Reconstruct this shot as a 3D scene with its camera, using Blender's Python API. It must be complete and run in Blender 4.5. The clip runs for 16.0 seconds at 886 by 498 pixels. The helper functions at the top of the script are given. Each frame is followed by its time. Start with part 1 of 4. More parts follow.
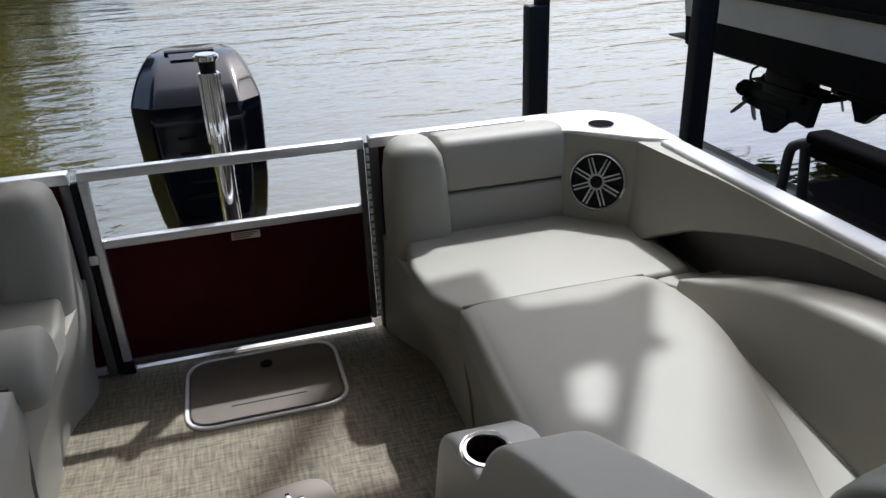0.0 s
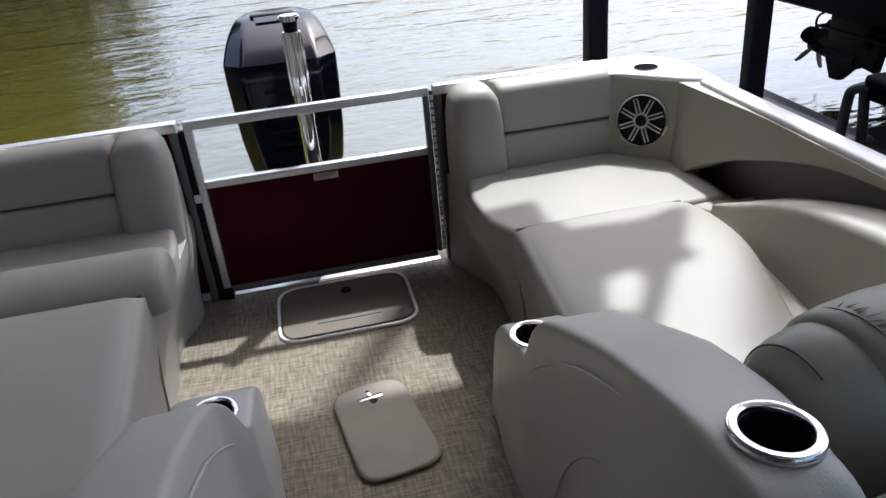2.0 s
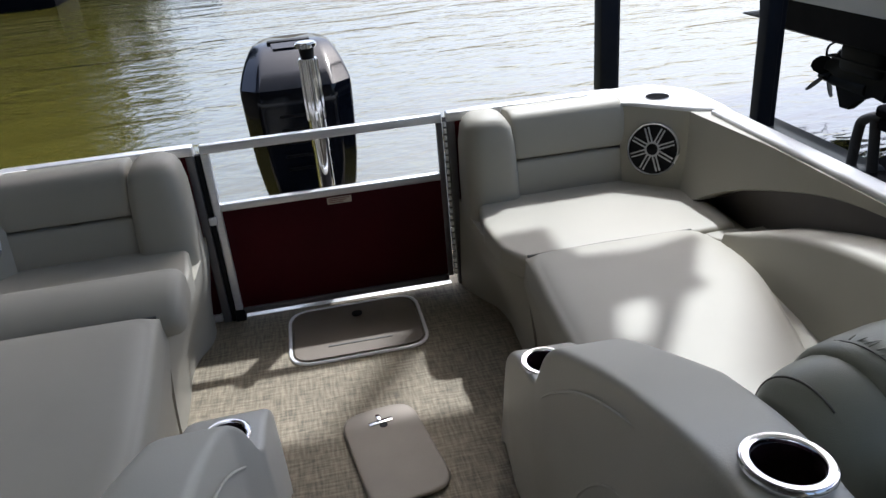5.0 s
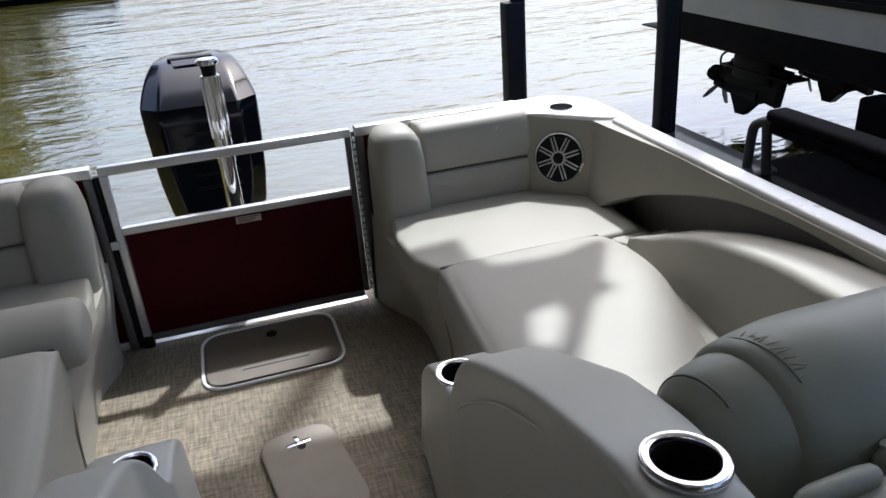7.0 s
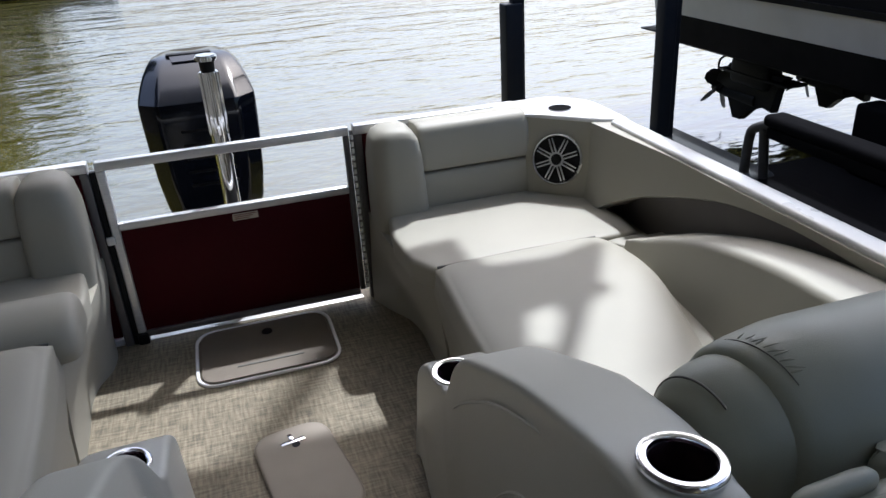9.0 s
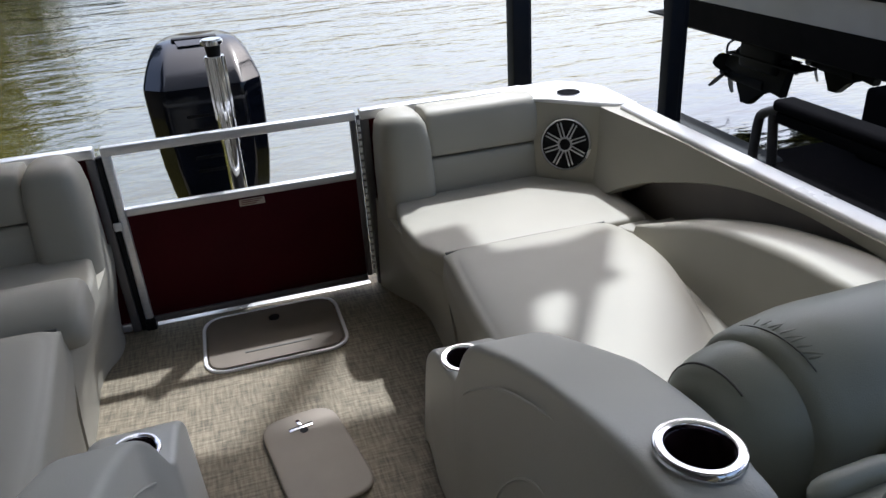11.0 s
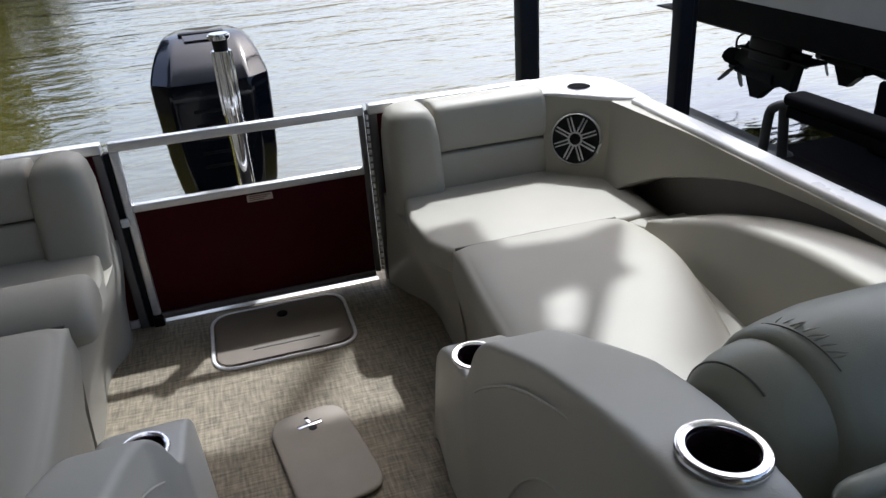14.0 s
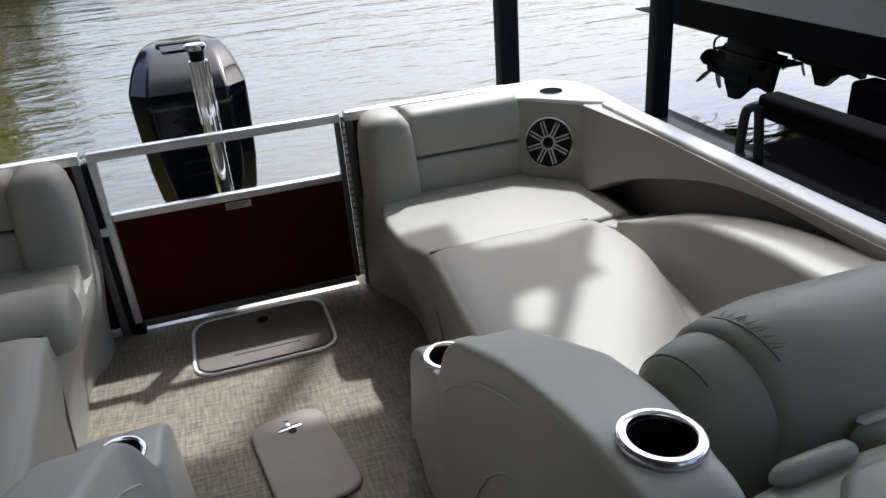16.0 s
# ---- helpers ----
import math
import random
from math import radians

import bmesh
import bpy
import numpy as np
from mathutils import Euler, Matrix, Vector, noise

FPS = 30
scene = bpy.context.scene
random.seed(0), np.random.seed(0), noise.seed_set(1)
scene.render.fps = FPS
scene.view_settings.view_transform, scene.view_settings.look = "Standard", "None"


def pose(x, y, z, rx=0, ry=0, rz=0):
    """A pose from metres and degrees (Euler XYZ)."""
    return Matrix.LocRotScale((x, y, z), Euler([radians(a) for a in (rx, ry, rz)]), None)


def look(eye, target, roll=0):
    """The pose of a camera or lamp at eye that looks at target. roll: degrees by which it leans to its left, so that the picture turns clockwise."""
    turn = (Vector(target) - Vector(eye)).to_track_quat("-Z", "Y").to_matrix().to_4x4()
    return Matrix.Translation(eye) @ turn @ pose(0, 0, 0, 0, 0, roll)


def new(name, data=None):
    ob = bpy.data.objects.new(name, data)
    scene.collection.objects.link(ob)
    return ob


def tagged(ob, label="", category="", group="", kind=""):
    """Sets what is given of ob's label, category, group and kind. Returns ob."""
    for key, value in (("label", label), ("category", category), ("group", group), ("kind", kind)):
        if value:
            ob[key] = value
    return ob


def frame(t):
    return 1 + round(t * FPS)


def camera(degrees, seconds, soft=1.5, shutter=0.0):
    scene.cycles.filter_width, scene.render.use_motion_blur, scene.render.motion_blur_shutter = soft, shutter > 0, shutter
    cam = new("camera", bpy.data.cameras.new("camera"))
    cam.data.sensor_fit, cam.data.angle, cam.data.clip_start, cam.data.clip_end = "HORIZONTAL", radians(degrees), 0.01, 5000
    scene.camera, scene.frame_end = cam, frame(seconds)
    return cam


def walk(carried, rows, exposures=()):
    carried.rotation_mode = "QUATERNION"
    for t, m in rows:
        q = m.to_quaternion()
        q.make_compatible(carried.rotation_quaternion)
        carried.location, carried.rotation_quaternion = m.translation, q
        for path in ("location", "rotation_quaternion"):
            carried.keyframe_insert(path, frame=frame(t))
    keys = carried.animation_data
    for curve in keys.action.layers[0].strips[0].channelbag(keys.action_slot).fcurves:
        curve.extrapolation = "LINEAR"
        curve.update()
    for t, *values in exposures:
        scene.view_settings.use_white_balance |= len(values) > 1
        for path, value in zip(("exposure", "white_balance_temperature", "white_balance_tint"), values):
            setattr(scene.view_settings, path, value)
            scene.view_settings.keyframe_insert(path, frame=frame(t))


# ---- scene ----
cam = camera(60.6, 16.0)
PATH = [
    (0, (0.457, -2.327, 1.417), (0.944, -0.588, 0.557), -2.2),
    (0.3, (0.465, -2.484, 1.391), (0.907, -0.778, 0.444), -0.3),
    (0.5, (0.449, -2.569, 1.42), (0.866, -0.888, 0.419), -2.0),
    (1, (0.397, -2.623, 1.446), (0.867, -0.896, 0.553), -4.3),
    (1.5, (0.394, -2.616, 1.439), (0.763, -0.876, 0.524), -5.6),
    (2, (0.406, -2.626, 1.447), (0.705, -0.881, 0.515), -5.5),
    (2.4, (0.394, -2.644, 1.458), (0.547, -0.839, 0.61), -4.8),
    (2.5, (0.39, -2.669, 1.458), (0.576, -0.851, 0.646), -3.4),
    (3, (0.412, -2.681, 1.473), (0.686, -0.865, 0.681), -3.5),
    (3.2, (0.418, -2.684, 1.469), (0.699, -0.878, 0.656), -3.9),
    (5.3, (0.394, -2.634, 1.463), (0.692, -0.862, 0.585), -5.4),
    (5.5, (0.416, -2.635, 1.464), (0.765, -0.866, 0.605), -4.9),
    (6, (0.41, -2.632, 1.464), (0.81, -0.87, 0.609), -3.9),
    (6.5, (0.422, -2.626, 1.458), (0.857, -0.884, 0.576), -4.9),
    (7, (0.421, -2.638, 1.462), (0.914, -0.902, 0.6), -4.5),
    (7.5, (0.422, -2.643, 1.457), (0.958, -0.928, 0.58), -4.2),
    (8, (0.414, -2.648, 1.467), (0.929, -0.905, 0.632), -5.4),
    (8.5, (0.413, -2.643, 1.461), (0.924, -0.9, 0.624), -4.3),
    (9, (0.417, -2.636, 1.458), (0.921, -0.903, 0.597), -3.6),
    (9.5, (0.413, -2.636, 1.465), (0.878, -0.881, 0.627), -3.8),
    (10, (0.411, -2.632, 1.463), (0.898, -0.898, 0.594), -3.1),
    (10.2, (0.409, -2.63, 1.46), (0.891, -0.898, 0.583), -3.3),
    (12.3, (0.413, -2.607, 1.447), (0.907, -0.894, 0.541), -4.5),
    (12.5, (0.408, -2.605, 1.446), (0.893, -0.891, 0.537), -4.5),
    (13, (0.417, -2.608, 1.437), (0.887, -0.905, 0.501), -3.7),
    (13.5, (0.412, -2.601, 1.444), (0.892, -0.89, 0.527), -3.5),
    (14, (0.406, -2.6, 1.443), (0.874, -0.878, 0.541), -4.1),
    (14.5, (0.403, -2.607, 1.447), (0.887, -0.888, 0.548), -4.3),
    (15, (0.428, -2.637, 1.457), (0.977, -0.92, 0.591), -5.0),
    (15.5, (0.431, -2.651, 1.448), (0.958, -0.933, 0.57), -4.9),
    (16, (0.438, -2.65, 1.455), (0.934, -0.931, 0.562), -4.7),
]
walk(cam, [(t, look(eye, target, roll)) for t, eye, target, roll in PATH], exposures=[(0.0, 0.36, 5660, 10), (0.5, 0.46, 5660, 10), (1.5, 0.61, 5660, 10), (2.5, 0.81, 5660, 10), (3.2, 0.76, 5660, 10), (5.5, 0.68, 5660, 10), (12.5, 0.61, 5660, 10), (16.0, 0.61, 5660, 10)])

# ---- world, sun ----
SUN_AZ, SUN_EL = 32.5, 54.5
world = bpy.data.worlds.new("sky")
scene.world = world
world.use_nodes = True
wn = world.node_tree.nodes
sky = wn.new("ShaderNodeTexSky")
sky.sky_type, sky.sun_disc = "NISHITA", False
sky.sun_elevation, sky.sun_rotation = radians(SUN_EL), radians(SUN_AZ)
sky.dust_density, sky.air_density = 5.4, 1.0
wn["Background"].inputs["Strength"].default_value = 0.15
world.node_tree.links.new(sky.outputs[0], wn["Background"].inputs["Color"])
sun_dir = Vector((math.sin(radians(SUN_AZ)) * math.cos(radians(SUN_EL)), math.cos(radians(SUN_AZ)) * math.cos(radians(SUN_EL)), math.sin(radians(SUN_EL))))
sun = new("sun", bpy.data.lights.new("sun", "SUN"))
sun.data.energy, sun.data.angle, sun.data.color = 3.5, radians(1.2), (1.0, 0.96, 0.91)
sun.matrix_world = look(sun_dir * 60, (0, 0, 0))


# ---- materials ----
def mat(name, base, rough=0.5, metal=0.0, second=None, scale=6.0, fine=0.0, fine_scale=300.0, depth=0.001, stretch=(1, 1, 1), coat=0.0, spec=0.5):
    """A surface with a slow drift of colour between base and second, and a fine relief."""
    m = bpy.data.materials.new(name)
    m.use_nodes = True
    nt = m.node_tree
    b = nt.nodes["Principled BSDF"]
    b.inputs["Roughness"].default_value, b.inputs["Metallic"].default_value = rough, metal
    b.inputs["Coat Weight"].default_value = coat
    b.inputs["Specular IOR Level"].default_value = spec
    co = nt.nodes.new("ShaderNodeTexCoord")
    mp = nt.nodes.new("ShaderNodeMapping")
    mp.inputs["Scale"].default_value = stretch
    nt.links.new(co.outputs["Object"], mp.inputs["Vector"])
    second = second or tuple(c * 0.86 for c in base)
    n = nt.nodes.new("ShaderNodeTexNoise")
    n.inputs["Scale"].default_value, n.inputs["Detail"].default_value = scale, 6
    r = nt.nodes.new("ShaderNodeValToRGB")
    r.color_ramp.elements[0].position, r.color_ramp.elements[1].position = 0.3, 0.7
    r.color_ramp.elements[0].color, r.color_ramp.elements[1].color = (*second, 1), (*base, 1)
    nt.links.new(mp.outputs[0], n.inputs["Vector"])
    nt.links.new(n.outputs["Fac"], r.inputs["Fac"])
    nt.links.new(r.outputs["Color"], b.inputs["Base Color"])
    mr = nt.nodes.new("ShaderNodeMapRange")
    mr.inputs["To Min"].default_value, mr.inputs["To Max"].default_value = max(rough - 0.06, 0.02), min(rough + 0.08, 1)
    nt.links.new(n.outputs["Fac"], mr.inputs["Value"])
    nt.links.new(mr.outputs[0], b.inputs["Roughness"])
    if fine:
        f = nt.nodes.new("ShaderNodeTexNoise")
        f.inputs["Scale"].default_value, f.inputs["Detail"].default_value = fine_scale, 3
        bp = nt.nodes.new("ShaderNodeBump")
        bp.inputs["Strength"].default_value, bp.inputs["Distance"].default_value = fine, depth
        nt.links.new(co.outputs["Object"], f.inputs["Vector"])
        nt.links.new(f.outputs["Fac"], bp.inputs["Height"])
        nt.links.new(bp.outputs[0], b.inputs["Normal"])
    return m


def weave(name):
    """Woven vinyl deck cloth: crossing threads of tan and brown."""
    m = bpy.data.materials.new(name)
    m.use_nodes = True
    nt = m.node_tree
    b = nt.nodes["Principled BSDF"]
    b.inputs["Roughness"].default_value = 0.75
    co = nt.nodes.new("ShaderNodeTexCoord")
    outs = []
    for s in ((26, 215, 1), (215, 26, 1)):
        mp = nt.nodes.new("ShaderNodeMapping")
        mp.inputs["Scale"].default_value = s
        n = nt.nodes.new("ShaderNodeTexNoise")
        n.inputs["Scale"].default_value, n.inputs["Detail"].default_value = 0.55, 3
        nt.links.new(co.outputs["Object"], mp.inputs["Vector"])
        nt.links.new(mp.outputs[0], n.inputs["Vector"])
        outs.append(n.outputs["Fac"])
    a = nt.nodes.new("ShaderNodeMath")
    a.operation = "ADD"
    nt.links.new(outs[0], a.inputs[0])
    nt.links.new(outs[1], a.inputs[1])
    slow = nt.nodes.new("ShaderNodeTexNoise")
    slow.inputs["Scale"].default_value, slow.inputs["Detail"].default_value = 3.0, 5
    nt.links.new(co.outputs["Object"], slow.inputs["Vector"])
    a2 = nt.nodes.new("ShaderNodeMath")
    a2.operation = "MULTIPLY_ADD"
    a2.inputs[1].default_value = 0.25
    nt.links.new(slow.outputs["Fac"], a2.inputs[0])
    nt.links.new(a.outputs[0], a2.inputs[2])
    r = nt.nodes.new("ShaderNodeValToRGB")
    r.color_ramp.elements[0].color, r.color_ramp.elements[1].color = (0.112, 0.094, 0.064, 1), (0.282, 0.242, 0.168, 1)
    dv = nt.nodes.new("ShaderNodeMapRange")
    dv.inputs["From Min"].default_value, dv.inputs["From Max"].default_value = 0.8, 1.45
    nt.links.new(a2.outputs[0], dv.inputs["Value"])
    r.color_ramp.elements[0].position, r.color_ramp.elements[1].position = 0.1, 0.9
    nt.links.new(dv.outputs[0], r.inputs["Fac"])
    nt.links.new(r.outputs["Color"], b.inputs["Base Color"])
    bp = nt.nodes.new("ShaderNodeBump")
    bp.inputs["Strength"].default_value, bp.inputs["Distance"].default_value = 0.5, 0.002
    nt.links.new(a.outputs[0], bp.inputs["Height"])
    nt.links.new(bp.outputs[0], b.inputs["Normal"])
    return m


def water_material(name):
    m = bpy.data.materials.new(name)
    m.use_nodes = True
    nt = m.node_tree
    b = nt.nodes["Principled BSDF"]
    b.inputs["Roughness"].default_value, b.inputs["IOR"].default_value = 0.05, 1.68
    b.inputs["Coat Weight"].default_value, b.inputs["Coat Roughness"].default_value = 0.8, 0.04
    co = nt.nodes.new("ShaderNodeTexCoord")
    slow = nt.nodes.new("ShaderNodeTexNoise")
    slow.inputs["Scale"].default_value = 0.25
    r = nt.nodes.new("ShaderNodeValToRGB")
    r.color_ramp.elements[0].color, r.color_ramp.elements[1].color = (0.062, 0.055, 0.009, 1), (0.082, 0.073, 0.013, 1)
    nt.links.new(co.outputs["Object"], slow.inputs["Vector"])
    nt.links.new(slow.outputs["Fac"], r.inputs["Fac"])
    nt.links.new(r.outputs["Color"], b.inputs["Base Color"])
    last = None
    for scale, stretch, dist, strength in ((0.8, (0.6, 1.5, 1), 0.09, 0.7), (4.6, (0.65, 1.3, 1), 0.020, 0.65), (14.0, (0.8, 1.15, 1), 0.005, 0.55)):
        mp = nt.nodes.new("ShaderNodeMapping")
        mp.inputs["Scale"].default_value = stretch
        mp.inputs["Rotation"].default_value = (0, 0, radians(-14))
        n = nt.nodes.new("ShaderNodeTexNoise")
        n.inputs["Scale"].default_value, n.inputs["Detail"].default_value, n.inputs["Distortion"].default_value = scale, 3, 0.6
        bp = nt.nodes.new("ShaderNodeBump")
        bp.inputs["Strength"].default_value, bp.inputs["Distance"].default_value = strength, dist
        nt.links.new(co.outputs["Object"], mp.inputs["Vector"])
        nt.links.new(mp.outputs[0], n.inputs["Vector"])
        nt.links.new(n.outputs["Fac"], bp.inputs["Height"])
        if last:
            nt.links.new(last, bp.inputs["Normal"])
        last = bp.outputs[0]
    nt.links.new(last, b.inputs["Normal"])
    nt.links.new(last, b.inputs["Coat Normal"])
    return m


VINYL = mat("vinyl_stone", (0.362, 0.345, 0.288), 0.50, spec=0.28, second=(0.326, 0.311, 0.258), scale=3, fine=0.35, fine_scale=420, depth=0.0008)
VINYL_DEEP = mat("vinyl_taupe", (0.135, 0.12, 0.11), 0.6, second=(0.10, 0.09, 0.085), scale=5, fine=0.4, fine_scale=500)
VINYL_GREY = mat("vinyl_grey", (0.315, 0.322, 0.265), 0.42, second=(0.272, 0.279, 0.228), scale=4, fine=0.35, fine_scale=520, depth=0.0007)
MOULD = mat("moulded_plastic", (0.53, 0.515, 0.452), 0.36, second=(0.478, 0.465, 0.408), scale=3, fine=0.5, fine_scale=260, depth=0.0008)
SEAM = mat("seam", (0.13, 0.125, 0.11), 0.7, fine=0.3)
GEL = mat("white_gelcoat", (0.74, 0.73, 0.71), 0.28, second=(0.68, 0.67, 0.65), scale=2, coat=0.3)
ALU = mat("aluminium", (0.80, 0.80, 0.81), 0.30, 0.6, second=(0.68, 0.68, 0.69), scale=30, fine=0.15, fine_scale=200, stretch=(1, 8, 8))
# Anodised metal; the hinge stile borrows it as a shaded aluminium.
ALU_DARK = mat("anodised_and_shaded_alu", (0.16, 0.155, 0.16), 0.45, 0.6, scale=20, fine=0.2)
CHROME = mat("chrome", (0.88, 0.88, 0.89), 0.07, 1.0, second=(0.83, 0.83, 0.84), scale=15)
# White non-metal base puts the glint of polished metal into the colour.
RIM = mat("rim_glint_white", (0.95, 0.94, 0.95), 0.2, 0.0, second=(0.91, 0.90, 0.91), scale=15, coat=0.5)
MIRROR = mat("bright_ring", (0.95, 0.94, 0.95), 0.12, 1.0, second=(0.92, 0.91, 0.92), scale=15)
RED = mat("maroon_panel", (0.056, 0.003, 0.007), 0.5, second=(0.040, 0.002, 0.005), scale=4, spec=0.1, fine=0.1, fine_scale=60)
BLACK = mat("black_gloss", (0.005, 0.007, 0.013), 0.10, second=(0.004, 0.005, 0.009), scale=3, spec=0.35, coat=0.10)
BLACK_MATT = mat("black_plastic", (0.008, 0.008, 0.009), 0.5, spec=0.15, scale=20, fine=0.3)
CUP = mat("cup_liner", (0.022, 0.010, 0.014), 0.25, scale=10)
CANVAS = mat("canopy_canvas", (0.50, 0.50, 0.49), 0.9, second=(0.44, 0.44, 0.43), scale=5, fine=0.4, fine_scale=500)
cn = CANVAS.node_tree
# Half translucent, so the unseen canvas also brightens the shade beneath it.
thin = cn.nodes.new("ShaderNodeBsdfTranslucent")
thin.inputs["Color"].default_value = (0.47, 0.47, 0.45, 1)
both = cn.nodes.new("ShaderNodeMixShader")
both.inputs["Fac"].default_value = 0.50
cn.links.new(cn.nodes["Principled BSDF"].outputs[0], both.inputs[1])
cn.links.new(thin.outputs[0], both.inputs[2])
cn.links.new(both.outputs[0], cn.nodes["Material Output"].inputs["Surface"])
SPOKE = mat("brushed_grille", (0.80, 0.80, 0.81), 0.24, 0.7, second=(0.70, 0.70, 0.71), scale=15)
HATCH = mat("hatch_plastic", (0.175, 0.145, 0.110), 0.55, second=(0.145, 0.120, 0.090), scale=7, fine=0.4, fine_scale=220)
DECK = weave("woven_deck")
TAN = mat("tan_plastic", (0.285, 0.245, 0.195), 0.55, second=(0.245, 0.210, 0.168), scale=7, fine=0.4, fine_scale=220)
PAPER = mat("sticker_paper", (0.55, 0.47, 0.37), 0.5, scale=40)
INK = mat("sticker_ink", (0.20, 0.07, 0.06), 0.6)
WATER = water_material("lake_water")
POST = mat("steel_post", (0.014, 0.017, 0.025), 0.5, 0.0, second=(0.02, 0.021, 0.026), scale=9, spec=0.2, fine=0.3, fine_scale=90)
FLOAT = mat("grey_float", (0.055, 0.060, 0.063), 0.55, second=(0.038, 0.042, 0.044), spec=0.15, scale=5, fine=0.4, fine_scale=80)
# Near-black base for the hull's bottom, keel strip and upper part.
HULL_DARK = mat("hull_near_black", (0.008, 0.008, 0.008), 0.7, second=(0.013, 0.012, 0.012), scale=4, fine=0.3, spec=0.06)
HULL_WHITE = mat("hull_gelcoat", (0.64, 0.63, 0.60), 0.35, second=(0.56, 0.55, 0.525), scale=3)
DRIVE = mat("drive_paint", (0.010, 0.010, 0.011), 0.5, spec=0.2, scale=12, fine=0.3)
GALV = mat("galvanised", (0.055, 0.053, 0.05), 0.6, 0.0, second=(0.03, 0.029, 0.027), scale=14, fine=0.3)
# Carpet lowered to near black, with the shade under the lift's roof in it.
CARPET = mat("carpet_and_shade_black", (0.004, 0.004, 0.005), 0.95, spec=0.05, fine=0.8, fine_scale=500, depth=0.003)
SHED = mat("dark_timber", (0.085, 0.075, 0.06), 0.85, second=(0.05, 0.045, 0.036), scale=5, stretch=(1, 8, 1), fine=0.4, fine_scale=60)
WOOD = mat("grey_planks", (0.30, 0.28, 0.25), 0.8, second=(0.19, 0.175, 0.155), scale=6, stretch=(1, 8, 1), fine=0.4, fine_scale=60)
BARK = mat("bark", (0.12, 0.09, 0.065), 0.9, second=(0.07, 0.05, 0.04), scale=9, fine=0.8, fine_scale=30, depth=0.02)
LEAF = mat("foliage", (0.060, 0.072, 0.018), 0.7, second=(0.040, 0.050, 0.012), scale=1.2, spec=0.12)
SOIL = mat("bank_soil", (0.07, 0.06, 0.035), 0.9, second=(0.04, 0.042, 0.02), scale=2, fine=0.6, fine_scale=20, depth=0.03)


# ---- shape helpers ----
def outward(bm):
    bmesh.ops.recalc_face_normals(bm, faces=bm.faces)
    if all(e.is_manifold for e in bm.edges) and bm.calc_volume(signed=True) < 0:
        bmesh.ops.reverse_faces(bm, faces=bm.faces)


def part(name, bm, material, parent=None, label="", sharp=38):
    outward(bm)
    me = bpy.data.meshes.new(name)
    bm.to_mesh(me)
    bm.free()
    for p in me.polygons:
        p.use_smooth = True
    me.set_sharp_from_angle(angle=radians(sharp))
    me.materials.append(material)
    ob = new(name, me)
    if parent is not None:
        ob.parent = parent
    if label:
        ob["label"] = label
    return ob


def thing(name, label, category, group="", kind=""):
    return tagged(new(name), label, category, group, kind)


def box(x0, x1, y0, y1, z0, z1, r=0.004, seg=2):
    bm = bmesh.new()
    bmesh.ops.create_cube(bm, size=1)
    bm.transform(Matrix.Translation(((x0 + x1) / 2, (y0 + y1) / 2, (z0 + z1) / 2)) @ Matrix.Diagonal((abs(x1 - x0), abs(y1 - y0), abs(z1 - z0), 1)))
    if r:
        bmesh.ops.bevel(bm, geom=list(bm.edges), offset=r, segments=seg, profile=0.5, affect="EDGES")
    return bm


def cyl(p0, p1, r0, r1=None, n=20, bevel=0.0):
    """A rod between two points."""
    r1 = r0 if r1 is None else r1
    p0, p1 = Vector(p0), Vector(p1)
    bm = bmesh.new()
    bmesh.ops.create_cone(bm, cap_ends=True, segments=n, radius1=r0, radius2=r1, depth=(p1 - p0).length)
    if bevel:
        bmesh.ops.bevel(bm, geom=[e for e in bm.edges if len(e.link_faces) == 2 and e.calc_face_angle() > 1.0], offset=bevel, segments=2, affect="EDGES")
    bm.transform(Matrix.Translation((p0 + p1) / 2) @ (p1 - p0).to_track_quat("Z", "Y").to_matrix().to_4x4())
    return bm


def lathe(profile, n=40):
    """A solid of revolution about z from (radius, height) pairs."""
    bm = bmesh.new()
    rings = [[bm.verts.new((r * math.cos(2 * math.pi * k / n), r * math.sin(2 * math.pi * k / n), z)) for k in range(n)] for r, z in profile]
    for a, b in zip(rings, rings[1:]):
        for k in range(n):
            bm.faces.new((a[k], a[(k + 1) % n], b[(k + 1) % n], b[k]))
    return bm


def loft(rings, caps=True):
    bm = bmesh.new()
    vs = [[bm.verts.new(p) for p in ring] for ring in rings]
    n = len(vs[0])
    for a, b in zip(vs, vs[1:]):
        for k in range(n):
            bm.faces.new((a[k], a[(k + 1) % n], b[(k + 1) % n], b[k]))
    if caps:
        for ring in (vs[0], vs[-1]):
            c = bm.verts.new(sum((v.co for v in ring), Vector()) / n)
            for k in range(n):
                bm.faces.new((ring[k], ring[(k + 1) % n], c))
    return bm


def tube(points, r, n=10, closed=False, flat=1.0):
    """A bent rod through the points."""
    pts = [Vector(p) for p in points]
    m = len(pts)
    rings = []
    up = Vector((0.123, 0.217, 0.97)).normalized()
    for i, p in enumerate(pts):
        a = pts[(i - 1) % m] if closed or i > 0 else p
        b = pts[(i + 1) % m] if closed or i < m - 1 else p
        t = (b - a).normalized()
        u = (up - t * up.dot(t)).normalized()
        v = t.cross(u)
        rings.append([p + (u * math.cos(2 * math.pi * k / n) * flat + v * math.sin(2 * math.pi * k / n)) * r for k in range(n)])
        up = u
    if closed:
        rings.append(rings[0])
    bm = loft(rings, caps=not closed)
    if closed:
        bmesh.ops.remove_doubles(bm, verts=bm.verts, dist=1e-5)
    return bm


